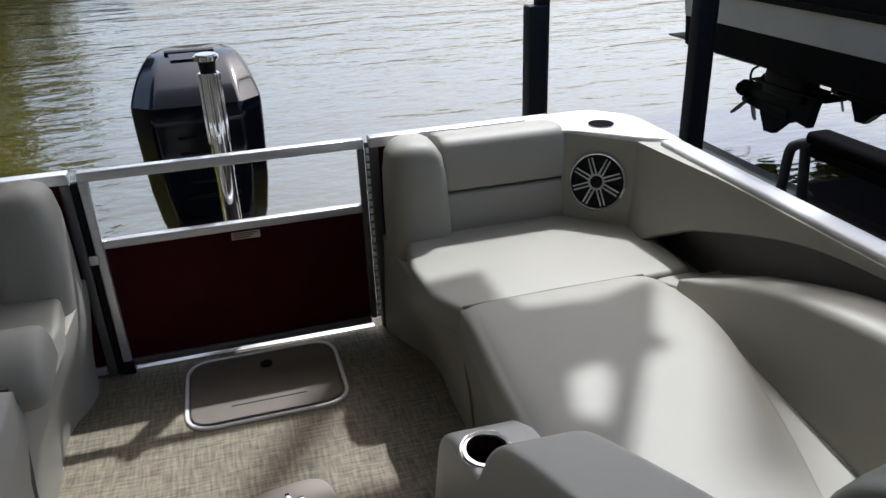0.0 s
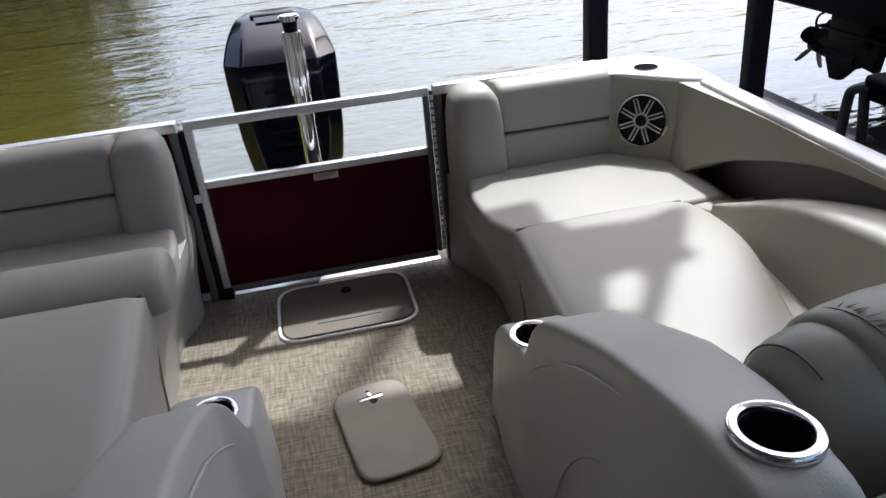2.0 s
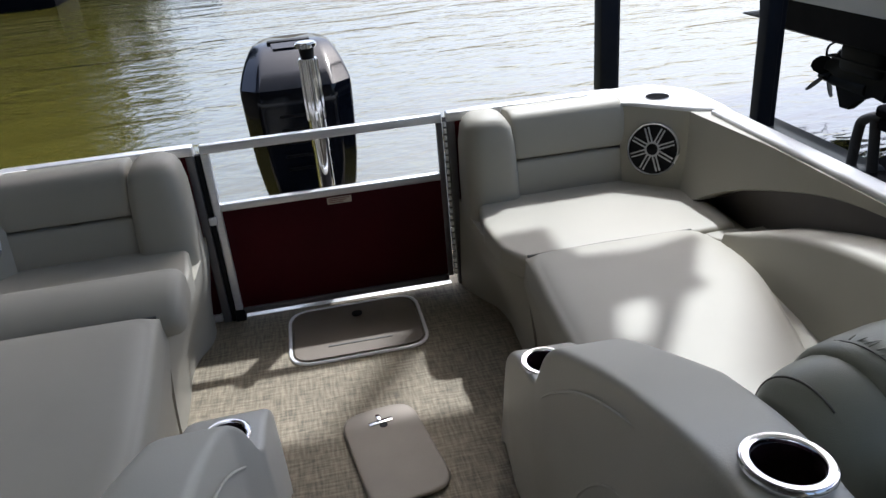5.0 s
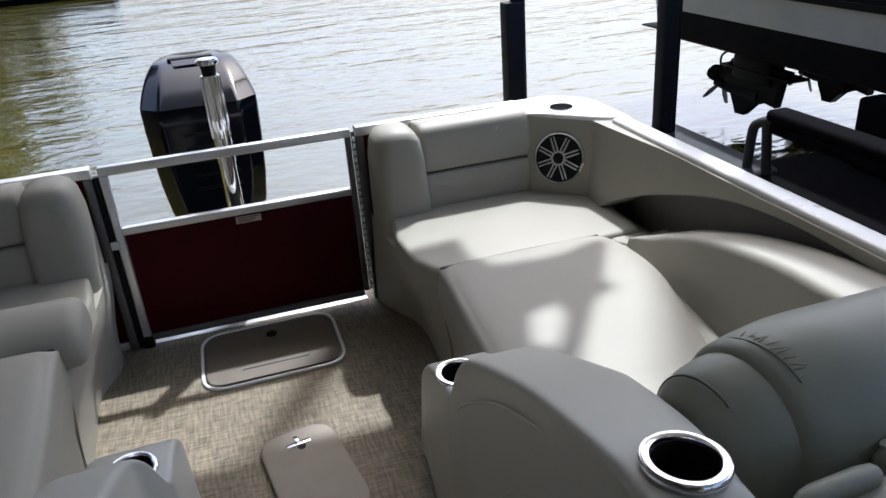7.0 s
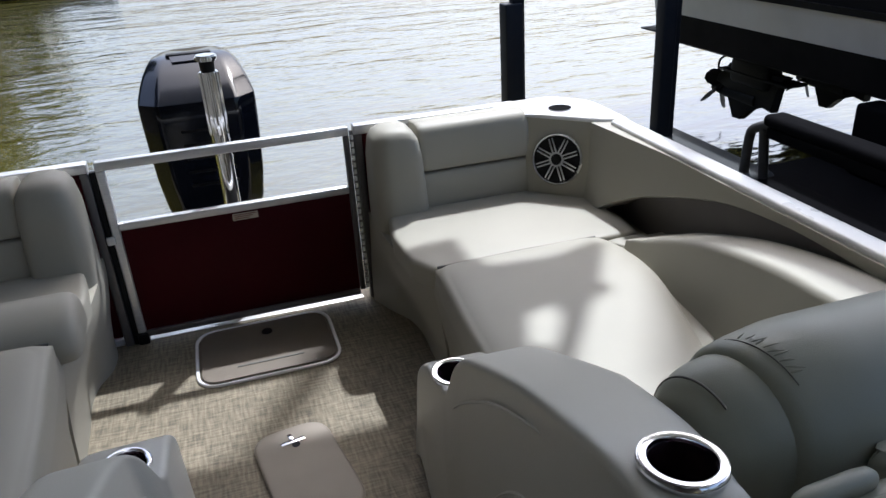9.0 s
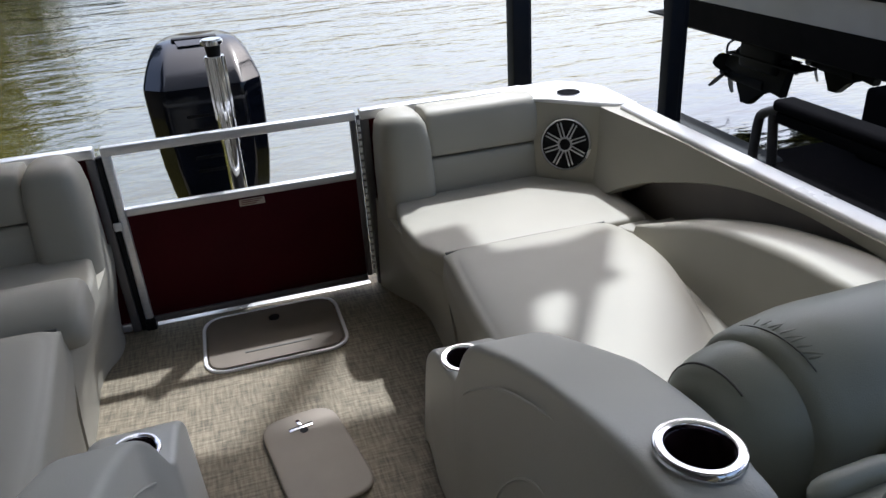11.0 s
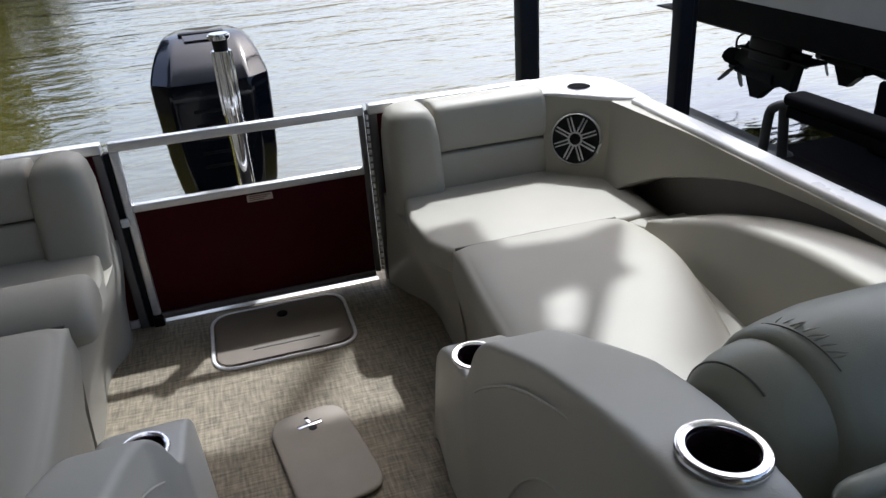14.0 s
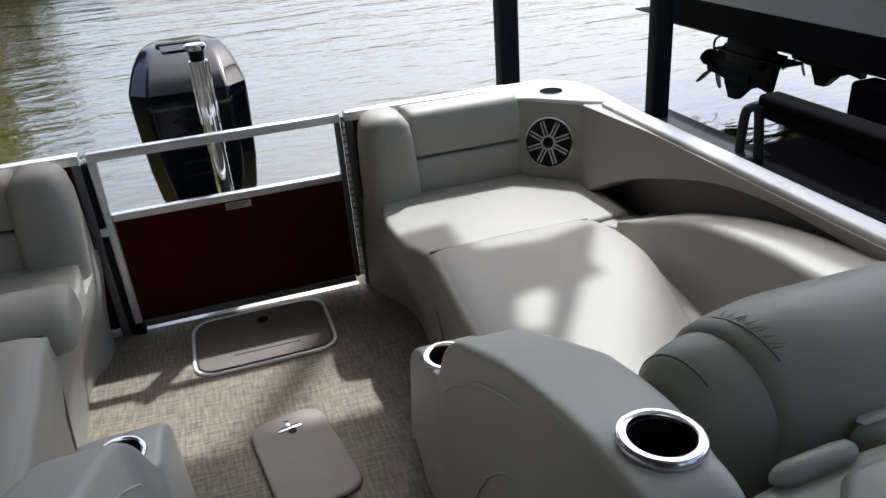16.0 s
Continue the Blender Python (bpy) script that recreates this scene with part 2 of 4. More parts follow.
def rounded(pts, r, n=5):
    """A polygon with its corners rounded; r is one radius or one for each corner."""
    out = []
    m = len(pts)
    for i, p in enumerate(pts):
        p, a, b = Vector(p), Vector(pts[i - 1]), Vector(pts[(i + 1) % m])
        rr = r[i] if isinstance(r, (list, tuple)) else r
        if rr <= 0:
            out.append(p)
            continue
        da, db = (a - p), (b - p)
        ang = da.angle(db)
        d = min(rr / max(math.tan(ang / 2), 0.05), da.length * 0.48, db.length * 0.48)
        s, e = p + da.normalized() * d, p + db.normalized() * d
        for k in range(n + 1):
            t = k / n
            out.append(s * (1 - t) ** 2 + p * 2 * t * (1 - t) + e * t * t)
    return out


def even(pts, step):
    """Points along a closed outline, no further apart than step."""
    out = []
    for i, p in enumerate(pts):
        q = pts[(i + 1) % len(pts)]
        k = max(1, int((q - p).length / step))
        out += [p.lerp(q, j / k) for j in range(k)]
    return out


def smooth_line(pts, n=8):
    """A Catmull-Rom line through 2D or 3D points."""
    P = [Vector(p) for p in pts]
    out = []
    for i in range(len(P) - 1):
        a, b, c, d = P[max(i - 1, 0)], P[i], P[i + 1], P[min(i + 2, len(P) - 1)]
        for k in range(n):
            t = k / n
            out.append(0.5 * ((2 * b) + (c - a) * t + (2 * a - 5 * b + 4 * c - d) * t * t + (3 * b - a - 3 * c + d) * t ** 3))
    out.append(P[-1])
    return out


def pad(outline, z0, z1, r, crown=0.012, m=None, low=0.01):
    """An upholstered pad: outline in its own plane, z0 to z1 thick, edges of radius r, a top that bulges by crown."""
    pts = [Vector((p[0], p[1])) for p in outline]
    pts = [p for i, p in enumerate(pts) if (p - pts[i - 1]).length > 0.003]
    pts = even(pts, 0.035)
    if sum(a.x * b.y - b.x * a.y for a, b in zip(pts, pts[1:] + pts[:1])) < 0:
        pts.reverse()
    k = len(pts)
    def inward(ring, d, relax):
        out = []
        for i in range(k):
            t = (ring[(i + 1) % k] - ring[i - 1]).normalized()
            out.append(ring[i] + Vector((-t.y, t.x)) * d)
        return [out[i].lerp((out[i - 1] + out[(i + 1) % k]) / 2, relax) for i in range(k)]

    under = inward(pts, low, 0.2)
    rings = [[(p.x, p.y, z0) for p in under], [(p.x, p.y, z0 + low) for p in pts]]
    top, last = pts, 0.0
    for j in range(0, 6):
        o = r * (1 - math.cos(j / 5 * math.pi / 2))
        if j:
            top = inward(top, (o - last) / 2, 0.3)
            top = inward(top, (o - last) / 2, 0.3)
        last = o
        rings.append([(p.x, p.y, z1 - r + r * math.sin(j / 5 * math.pi / 2)) for p in top])
    mid = sum(top, Vector((0, 0))) / k
    for o, h in ((0.03, 0.3), (0.08, 0.65), (0.15, 0.9), (0.24, 1.0)):
        rings.append([(*(mid + (p - mid) * (1 - o)), z1 + crown * h) for p in top])
    bm = loft(rings)
    if m is not None:
        bm.transform(m)
    return bm


def cut(ob, tool):
    """Cuts the shape of a bmesh out of an object."""
    me = bpy.data.meshes.new("tool")
    outward(tool)
    tool.to_mesh(me)
    tool.free()
    knife = new("tool", me)
    bpy.context.view_layer.update()
    mod = ob.modifiers.new("cut", "BOOLEAN")
    mod.object, mod.solver = knife, "EXACT"
    bpy.context.view_layer.update()
    res = bpy.data.meshes.new_from_object(ob.evaluated_get(bpy.context.evaluated_depsgraph_get()))
    ob.modifiers.clear()
    if len(res.polygons) < len(ob.data.polygons) * 0.5:
        bpy.data.objects.remove(knife)
        return
    for p in res.polygons:
        p.use_smooth = True
    res.set_sharp_from_angle(angle=radians(38))
    ob.data = res
    bpy.data.objects.remove(knife)


def prism(profile, x0, x1, r=0.02, seg=4):
    """A profile in (y, z) drawn out from x0 to x1, its edges rounded."""
    bm = bmesh.new()
    a = [bm.verts.new((x0, p[0], p[1])) for p in profile]
    b = [bm.verts.new((x1, p[0], p[1])) for p in profile]
    n = len(a)
    bm.faces.new(a)
    bm.faces.new(b[::-1])
    for k in range(n):
        bm.faces.new((a[k], b[k], b[(k + 1) % n], a[(k + 1) % n]))
    if r:
        ends = [e for f in bm.faces if len(f.verts) == n and n > 4 for e in f.edges]
        bmesh.ops.bevel(bm, geom=list(set(ends)) or list(bm.edges), offset=r, segments=seg, profile=0.5, affect="EDGES", clamp_overlap=True)
    return bm


XC = 0.425


# ---- water, banks, unseen roof ----
bm = bmesh.new()
bmesh.ops.create_grid(bm, x_segments=8, y_segments=8, size=600)
bm.transform(Matrix.Translation((0, 300, -0.62)))
tagged(part("water", bm, WATER), "brown-green rippled lake water reflecting a pale sky", "water", kind="structure")

# ---- deck ----
tagged(part("floor", box(-0.91, 1.76, -6.0, 0.34, -0.06, 0.0, 0.006), DECK), "tan and brown woven vinyl boat deck", "floor", kind="structure")
for x in (-0.55, 1.40):
    t = thing("pontoon_tube", "round aluminium pontoon tube under the deck", "pontoon", "pontoons under the deck")
    part("tube", cyl((x, -6.0, -0.40), (x, 0.1, -0.40), 0.33, n=32, bevel=0.03), ALU, t)
    part("deck_beam", box(x - 0.06, x + 0.06, -5.8, 0.05, -0.12, -0.062), ALU, t)

# Roof out of view, added to hold sky light off the boat.
roof = thing("roof", "unseen dark roof on rafters, added to block sky light", "roof", kind="structure")
RZ = 6.0


def unseen_roof_sheet(name, outline, m):
    return part(name, loft([[(x, y, RZ) for x, y in outline], [(x, y, RZ + 0.06) for x, y in outline]]), m, roof)


unseen_roof_sheet("unseen_roof_sheet", [(-4.5, -12.0), (2.6, -12.0), (2.6, -2.4), (-4.5, -2.4)], SHED)
unseen_roof_sheet("unseen_roof_sheet", [(-4.5, -2.396), (-1.2, -2.396), (-1.2, 3.8), (-4.5, 3.8)], SHED)
for k in range(7):
    x = -4.3 + k * 0.93
    part("rafter", box(x - 0.03, x + 0.03, -11.9, -2.5, RZ - 0.2, RZ - 0.003), SHED, roof)
for x in (-2.6, 2.4):
    for y in (-5.0, -11.0):
        part("roof_post", box(x - 0.08, x + 0.08, y - 0.08, y + 0.08, -2.0, RZ - 0.2), SHED, roof)
# Walls out of view, added to cut the light from behind and the left.
walls = thing("wall_light_block", "plain dark timber walls, unseen, added to block side light", "wall", kind="structure")
part("wall_back", box(-4.6, 2.7, -12.2, -12.05, -1.0, RZ), SHED, walls)
part("wall_side", box(-4.7, -4.55, -12.0, 3.6, -1.0, RZ), SHED, walls)


# ---- unseen canopy added to shade the seats ----
canopy = thing("shade_canopy", "unseen pale grey canvas, cut to cast the seat shade", "canopy")
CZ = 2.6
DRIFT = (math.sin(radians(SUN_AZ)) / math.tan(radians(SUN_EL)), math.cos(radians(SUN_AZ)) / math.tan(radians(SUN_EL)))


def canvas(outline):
    """Unseen canvas added so its shade falls on this outline at seat height."""
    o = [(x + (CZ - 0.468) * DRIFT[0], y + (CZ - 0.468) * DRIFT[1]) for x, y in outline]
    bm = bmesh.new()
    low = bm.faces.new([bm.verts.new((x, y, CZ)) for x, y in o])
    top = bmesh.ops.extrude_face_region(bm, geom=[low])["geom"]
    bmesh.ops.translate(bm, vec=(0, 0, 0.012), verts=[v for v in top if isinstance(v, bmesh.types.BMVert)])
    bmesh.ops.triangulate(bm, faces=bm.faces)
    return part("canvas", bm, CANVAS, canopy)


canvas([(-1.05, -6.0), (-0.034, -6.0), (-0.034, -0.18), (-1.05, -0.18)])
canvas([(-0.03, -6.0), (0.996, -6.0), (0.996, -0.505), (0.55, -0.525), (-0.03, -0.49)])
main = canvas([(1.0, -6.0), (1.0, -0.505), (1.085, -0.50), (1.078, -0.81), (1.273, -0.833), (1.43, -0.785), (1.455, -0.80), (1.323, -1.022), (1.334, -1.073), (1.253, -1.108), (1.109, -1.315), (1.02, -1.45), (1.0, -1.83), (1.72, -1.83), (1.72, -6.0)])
# Extra unseen piece that keeps sun off the side bolster and rail.
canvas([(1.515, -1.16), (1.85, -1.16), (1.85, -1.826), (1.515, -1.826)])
# Hole in the unseen canvas that lets one patch of sun through.
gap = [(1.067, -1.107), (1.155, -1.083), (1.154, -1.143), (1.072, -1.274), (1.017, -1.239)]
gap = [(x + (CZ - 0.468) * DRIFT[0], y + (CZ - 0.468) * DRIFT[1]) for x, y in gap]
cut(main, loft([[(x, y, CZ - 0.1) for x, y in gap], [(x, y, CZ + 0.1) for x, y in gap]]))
# Tubes and hangers invented to carry the canvas.
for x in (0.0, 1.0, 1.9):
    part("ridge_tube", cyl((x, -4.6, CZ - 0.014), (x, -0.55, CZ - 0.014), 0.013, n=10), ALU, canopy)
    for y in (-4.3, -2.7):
        part("hanger", cyl((x, y, CZ - 0.01), (x, y, RZ - 0.003), 0.008, n=8), ALU, canopy, "thin hanger of the added canopy")


# ---- fence and gate ----
def rail_tube(x0, x1, y0, y1, z0, z1, r=0.005):
    return box(x0, x1, y0, y1, z0, z1, r, 3)


def build_fence(side):
    X = (lambda x: x) if side > 0 else (lambda x: 2 * XC - x)
    f = thing("fence", "maroon boat fence panel under a white rail", "fence", "fences round the deck")
    part("top_rail", box(X(1.694), X(1.760), -6.0, -0.385, 0.678, 0.706, 0.011, 4), GEL, f, "white rounded top rail")
    part("fence_panel", box(X(1.742), X(1.756), -6.0, -0.05, 0.03, 0.670), RED, f)
    part("aft_panel", box(X(0.905), X(1.74), 0.010, 0.024, 0.03, 0.670), RED, f)
    part("outer_skin", box(X(0.905), X(1.74), 0.0245, 0.0265, 0.032, 0.668, 0), BLACK_MATT, f, "black outer skin")
    part("aft_rail", rail_tube(X(0.872), X(1.50), -0.020, 0.026, 0.672, 0.706), ALU, f, "square aluminium rail")
    part("bottom_rail", rail_tube(X(0.905), X(1.74), 0.0, 0.03, 0.0, 0.030), ALU, f)
    for y in (-1.5, -3.0, -4.5):
        part("fence_post", rail_tube(X(1.735), X(1.765), y - 0.015, y + 0.015, 0.0, 0.672), ALU, f)
    if side < 0:
        # Black strip added for the shade in the gap beside the gate.
        part("gap_shade_strip", rail_tube(-0.0215, -0.0015, -0.010, 0.018, 0.0, 0.671), BLACK_MATT, f, "black strip standing in for the dark gap beside the gate")
    part("gate_post", rail_tube(X(0.872), X(0.902), -0.012, 0.020, 0.0, 0.671), ALU_DARK, f, "dark anodised post beside the gate")
    cap = rounded([(X(1.40), 0.028), (X(1.66), 0.028), (X(1.772), -0.10), (X(1.772), -0.40), (X(1.672), -0.345), (X(1.478), -0.165), (X(1.40), -0.155)], [0.01, 0.06, 0.12, 0.01, 0.02, 0.02, 0.01])
    part("corner_cap", pad(cap, 0.600, 0.704, 0.012, 0.0), GEL, f, "white moulded corner cap")
    return f


build_fence(1)
build_fence(-1)

gate = thing("gate", "closed maroon boat gate in a square aluminium frame", "gate")
part("frame_stile", rail_tube(0.0, 0.028, -0.014, 0.014, 0.045, 0.672), ALU, gate)
# Matches the other stile, but with its shade put into a darker colour.
part("frame_stile", rail_tube(0.834, 0.855, -0.014, 0.014, 0.045, 0.672), ALU_DARK, gate, "aluminium hinge stile, its shade in the dark colour")
part("top_bar", rail_tube(0.0, 0.855, -0.016, 0.016, 0.672, 0.704), ALU, gate)
part("middle_bar", rail_tube(0.028, 0.834, -0.015, 0.015, 0.452, 0.480), ALU, gate)
part("bottom_bar", rail_tube(0.028, 0.834, -0.014, 0.014, 0.026, 0.050), ALU_DARK, gate)
part("outer_skin", box(0.029, 0.833, 0.0065, 0.0085, 0.052, 0.450, 0), BLACK_MATT, gate, "black outer skin")
part("panel", box(0.029, 0.833, -0.004, 0.006, 0.051, 0.451, 0.001), RED, gate, "dark maroon sheet panel")
sticker = part("sticker", box(0.405, 0.495, -0.0075, -0.0045, 0.418, 0.444, 0.001), PAPER, gate, "small cream warning sticker")
for k in range(3):
    part("text_bar", box(0.412, 0.488 - 0.012 * k, -0.0088, -0.0078, 0.4375 - 0.007 * k, 0.4405 - 0.007 * k, 0), INK, sticker)
part("latch", box(-0.020, 0.010, -0.030, -0.0145, 0.410, 0.440, 0.005), GEL, gate, "small white latch")
part("gate_foot", box(-0.004, 0.034, -0.02, 0.02, 0.0, 0.044, 0.004), BLACK_MATT, gate)
hinge = part("hinge_leaf", box(0.8565, 0.8695, -0.012, -0.006, 0.05, 0.69, 0), ALU_DARK, gate)
for k in range(24):
    z = 0.055 + k * 0.0262
    part("hinge_knuckle", cyl((0.863, -0.017, z), (0.863, -0.017, z + 0.016), 0.0056, n=10), RIM, hinge)

sill = thing("deck_sill", "bright aluminium sill on the deck under the gate", "sill")
part("sill_plate", box(-0.02, 0.845, 0.004, 0.030, 0.0005, 0.004, 0.001), ALU, sill)

# ---- hatch in the deck ----
ring = rounded([(0.197, -0.403), (0.683, -0.403), (0.683, -0.037), (0.197, -0.037)], 0.085, 8)
hatch = thing("deck_hatch", "tan deck hatch in a rounded aluminium frame", "hatch")
part("hatch_frame", tube([(p.x, p.y, 0.004) for p in even(ring, 0.05)], 0.0068, 8, True, 0.9), RIM, hatch, "polished aluminium frame")
inner = rounded([(0.21, -0.39), (0.67, -0.39), (0.67, -0.05), (0.21, -0.05)], 0.07, 8)
part("hatch_lid", pad(inner, 0.0006, 0.008, 0.002, 0.0), HATCH, hatch)
part("grip_slot", box(0.33, 0.56, -0.322, -0.314, 0.0078, 0.0102, 0), SEAM, hatch)
part("lid_catch", cyl((0.45, -0.12, 0.006), (0.45, -0.12, 0.013), 0.02, n=20, bevel=0.002), BLACK_MATT, hatch)

# ---- table base cover ----
cover = thing("floor_plate", "tan plastic floor plate with rounded ends", "floor plate")
plate = rounded([(-0.118, -0.205), (0.118, -0.205), (0.112, 0.205), (-0.112, 0.205)], 0.075, 8)
pm = pose(0.478, -0.928, 0, 0, 0, 9)
part("plate", pad(plate, 0.0006, 0.016, 0.007, 0.001, pm), TAN, cover)
latch = part("latch", box(-0.036, 0.036, -0.008, 0.008, 0.0165, 0.0205, 0.0015), CHROME, cover, "chrome cross-shaped latch")
latch.matrix_basis = pose(0.457, -0.800, 0, 0, 0, 12)
part("thumb_tab", box(-0.006, 0.006, 0.0085, 0.036, 0.0165, 0.0205, 0.0015), CHROME, latch)
part("finger_hole", cyl((0.004, -0.016, 0.0165), (0.004, -0.016, 0.0185), 0.012, n=20), BLACK_MATT, latch)


# ---- cup holders and loudspeakers ----
def cup_holder(at, r=0.052, tilt=(0, 0, 0), group="cup holders", well=True):
    c = thing("cup_holder", "round cup holder with a chrome rim and near-black dish for the shade of a cup well", "cup holder", group)
    if well:
        prof = [(r * 0.76, -0.008), (r * 0.77, 0.002), (r * 0.79, 0.0042), (r * 0.83, 0.0050), (r * 0.955, 0.0050), (r * 0.965, 0.0040), (r * 0.965, -0.008)]
        part("outer_bead", lathe([(r * 0.968, -0.004), (r * 0.97, 0.0032), (r * 1.0, 0.0036), (r * 1.03, 0.0015), (r * 1.03, -0.004)], 48), CHROME, c, "thin chrome bead")
    else:
        prof = [(r * 0.93, -0.008), (r * 0.94, 0.001), (r * 0.97, 0.0018), (r * 1.02, -0.002), (r, -0.008)]
    part("rim", lathe(prof, 48), MIRROR if well else RIM, c, "bright polished rim")
    if not well:
        # Shallow dish whose near-black colour gives the shade of a deep cup.
        part("liner", lathe([(0.0001, 0.0010), (r * 0.60, 0.0012), (r * 0.97, 0.0030), (r * 0.98, -0.004)], 40), CARPET, c, "near-black dish for the shade of a cup well")
    else:
        part("liner", lathe([(0.0001, -0.075), (r * 0.70, -0.075), (r * 0.775, -0.002), (r * 0.76, -0.002), (r * 0.68, -0.07), (0.0001, -0.07)], 40), CUP, c, "dark plum liner")
    c.matrix_basis = pose(*at, *tilt)
    return c


def loudspeaker(m):
    s = thing("loudspeaker", "round marine loudspeaker with a chrome spoked grille", "loudspeaker", "loudspeakers in the corners")
    part("basket", lathe([(0.0001, -0.004), (0.088, -0.004), (0.090, 0.004), (0.086, 0.004), (0.06, 0.0015), (0.0001, 0.0015)], 48), BLACK_MATT, s, "black cone and surround")
    part("rim", lathe([(0.086, 0.004), (0.0875, 0.009), (0.090, 0.010), (0.094, 0.004), (0.094, -0.002), (0.084, 0.002)], 56), SPOKE, s, "chrome rim")
    for k in range(8):
        a = 2 * math.pi * (k + 0.5) / 8
        for o in (-0.0062, 0.0062):
            b = box(0.026, 0.0795, o - 0.0028, o + 0.0028, 0.006, 0.011, 0.001)
            b.transform(pose(0, 0, 0, 0, 0, math.degrees(a)))
            part("spoke", b, SPOKE, s)
    part("hub_ring", lathe([(0.020, 0.004), (0.020, 0.012), (0.027, 0.012), (0.027, 0.004), (0.020, 0.004)], 32), SPOKE, s)
    part("hub", lathe([(0.0001, 0.012), (0.012, 0.0105), (0.0198, 0.006), (0.0198, 0.002)], 32), BLACK_MATT, s)
    s.matrix_basis = m
    return s


# ---- aft corner seat, lounge and arm console, one set on each side ----
def build_side(side):
    X = (lambda x: x) if side > 0 else (lambda x: 2 * XC - x)

    def P(pts):
        return [(X(p[0]), *p[1:]) for p in pts]

    # corner seat
    seat = thing("corner_seat", "stone-coloured vinyl corner seat with a padded backrest", "boat seat", "corner seats at the stern")
    foot = smooth_line([(0.880, -0.03), (0.925, -0.145), (0.970, -0.24), (0.987, -0.35), (0.980, -0.50), (0.978, -0.70)], 4)
    if side < 0:
        foot = [p.lerp(Vector((0.945, p.y)), max(0.0, 1 - (-p.y / 0.24)) * 0.9) for p in foot]
    brow = smooth_line([(0.893, -0.03), (0.893, -0.15), (0.895, -0.26), (0.902, -0.38), (0.925, -0.53), (0.955, -0.70)], 4)
    rings = []
    for z, k in ((0.0, 0.0), (0.06, 0.03), (0.14, 0.25), (0.22, 0.62), (0.29, 0.90), (0.34, 1.0), (0.372, 1.0)):
        rings.append([(X(p.x), p.y, z) for p in (a.lerp(b, k) for a, b in zip(foot, brow))] + [(X(1.735), -0.70, z), (X(1.735), -0.03, z)])
    part("seat_base", loft(rings), VINYL, seat, "vinyl-covered seat base flaring to the top", sharp=60)
    # end roll of the backrest beside the gate
    rings = []
    for z, g in ((0.26, 0.03), (0.30, 0.008), (0.36, 0.0), (0.50, 0.0), (0.62, 0.003), (0.68, 0.012), (0.705, 0.026), (0.72, 0.05)):
        front = -0.235 - 0.055 * max(0.0, (0.62 - z) / 0.36)
        o = rounded(P([(0.893 + g, -0.045 - g * 0.4), (1.075 - g, -0.045 - g * 0.4), (1.075 - g, front + g), (0.893 + g, front + g)]), [0.04, 0.03, 0.045, 0.07], 6)
        rings.append([(p.x, p.y, z) for p in o])
    part("end_roll", loft(rings), VINYL, seat, "thick rounded end roll")
    # main backrest: an upper roll over a lower pad, both leaning back
    def back_pad(name, prof, r_end):
        mid = sum((Vector(p) for p in prof), Vector((0, 0))) / len(prof)
        rings = []
        n = 14
        for k in range(n + 1):
            s = k / n
            x = 1.068 + (1.478 - 1.068) * (0.5 - 0.5 * math.cos(math.pi * s))
            d = min(x - 1.068, 1.478 - x)
            g = 1.0 if d > r_end else math.sqrt(max(0.0, 1 - (1 - d / r_end) ** 2))
            q = 0.90 + 0.10 * g + 0.012 * math.sin(math.pi * s)
            rings.append([(X(x), mid.x + (p[0] - mid.x) * q, mid.y + (p[1] - mid.y) * (0.93 + 0.07 * g)) for p in prof])
        return part(name, loft(rings), VINYL, seat, sharp=60)

    back_pad("back_pad_upper", [tuple(p) for p in smooth_line([(-0.09, 0.565), (-0.16, 0.557), (-0.190, 0.556), (-0.201, 0.565), (-0.200, 0.600), (-0.193, 0.645), (-0.183, 0.683), (-0.164, 0.707), (-0.122, 0.717), (-0.07, 0.710), (-0.035, 0.702), (-0.028, 0.66)], 3)], 0.014)
    back_pad("back_pad_lower", [tuple(p) for p in smooth_line([(-0.09, 0.39), (-0.205, 0.39), (-0.224, 0.42), (-0.222, 0.47), (-0.214, 0.515), (-0.205, 0.538), (-0.190, 0.549), (-0.11, 0.548)], 3)], 0.014)
    part("back_core", box(X(1.068), X(1.482), -0.14, -0.023, 0.38, 0.699, 0.02, 3), VINYL, seat)
    # slanted corner panel for the loudspeaker
    a, b = Vector((X(1.468), -0.163, 0.693)), Vector((X(1.660), -0.342, 0.690))
    c, d = Vector((X(1.609), -0.394, 0.43)), Vector((X(1.453), -0.238, 0.43))
    b, c = b + (b - a) * 0.12, c + (c - d) * 0.12
    u, v = (b - a).normalized(), ((a - d) + (b - c)).normalized()
    w = u.cross(v).normalized()
    if w.y > 0:
        w = -w
    back = -w * 0.05
    part("speaker_panel", loft([[tuple(q + back) for q in (a, b, c, d)], [tuple(q) for q in (a, b, c, d)]]), VINYL, seat, "flat slanted vinyl panel round the loudspeaker")
    cushion = P([(0.925, -0.215), (1.45, -0.210), (1.635, -0.395), (1.642, -0.706), (0.955, -0.712), (0.905, -0.60), (0.895, -0.42)])
    part("seat_cushion", pad(rounded(cushion, [0.05, 0.04, 0.04, 0.05, 0.05, 0.08, 0.08]), 0.352, 0.434, 0.017, 0.003), VINYL, seat, "thick seat cushion with rounded edges")
    if side < 0:
        prof = [tuple(p) for p in smooth_line([(-0.50, 0.40), (-0.516, 0.47), (-0.532, 0.500), (-0.565, 0.511), (-0.615, 0.506), (-0.668, 0.484), (-0.705, 0.450), (-0.716, 0.41), (-0.70, 0.37)], 4)]
        rings = []
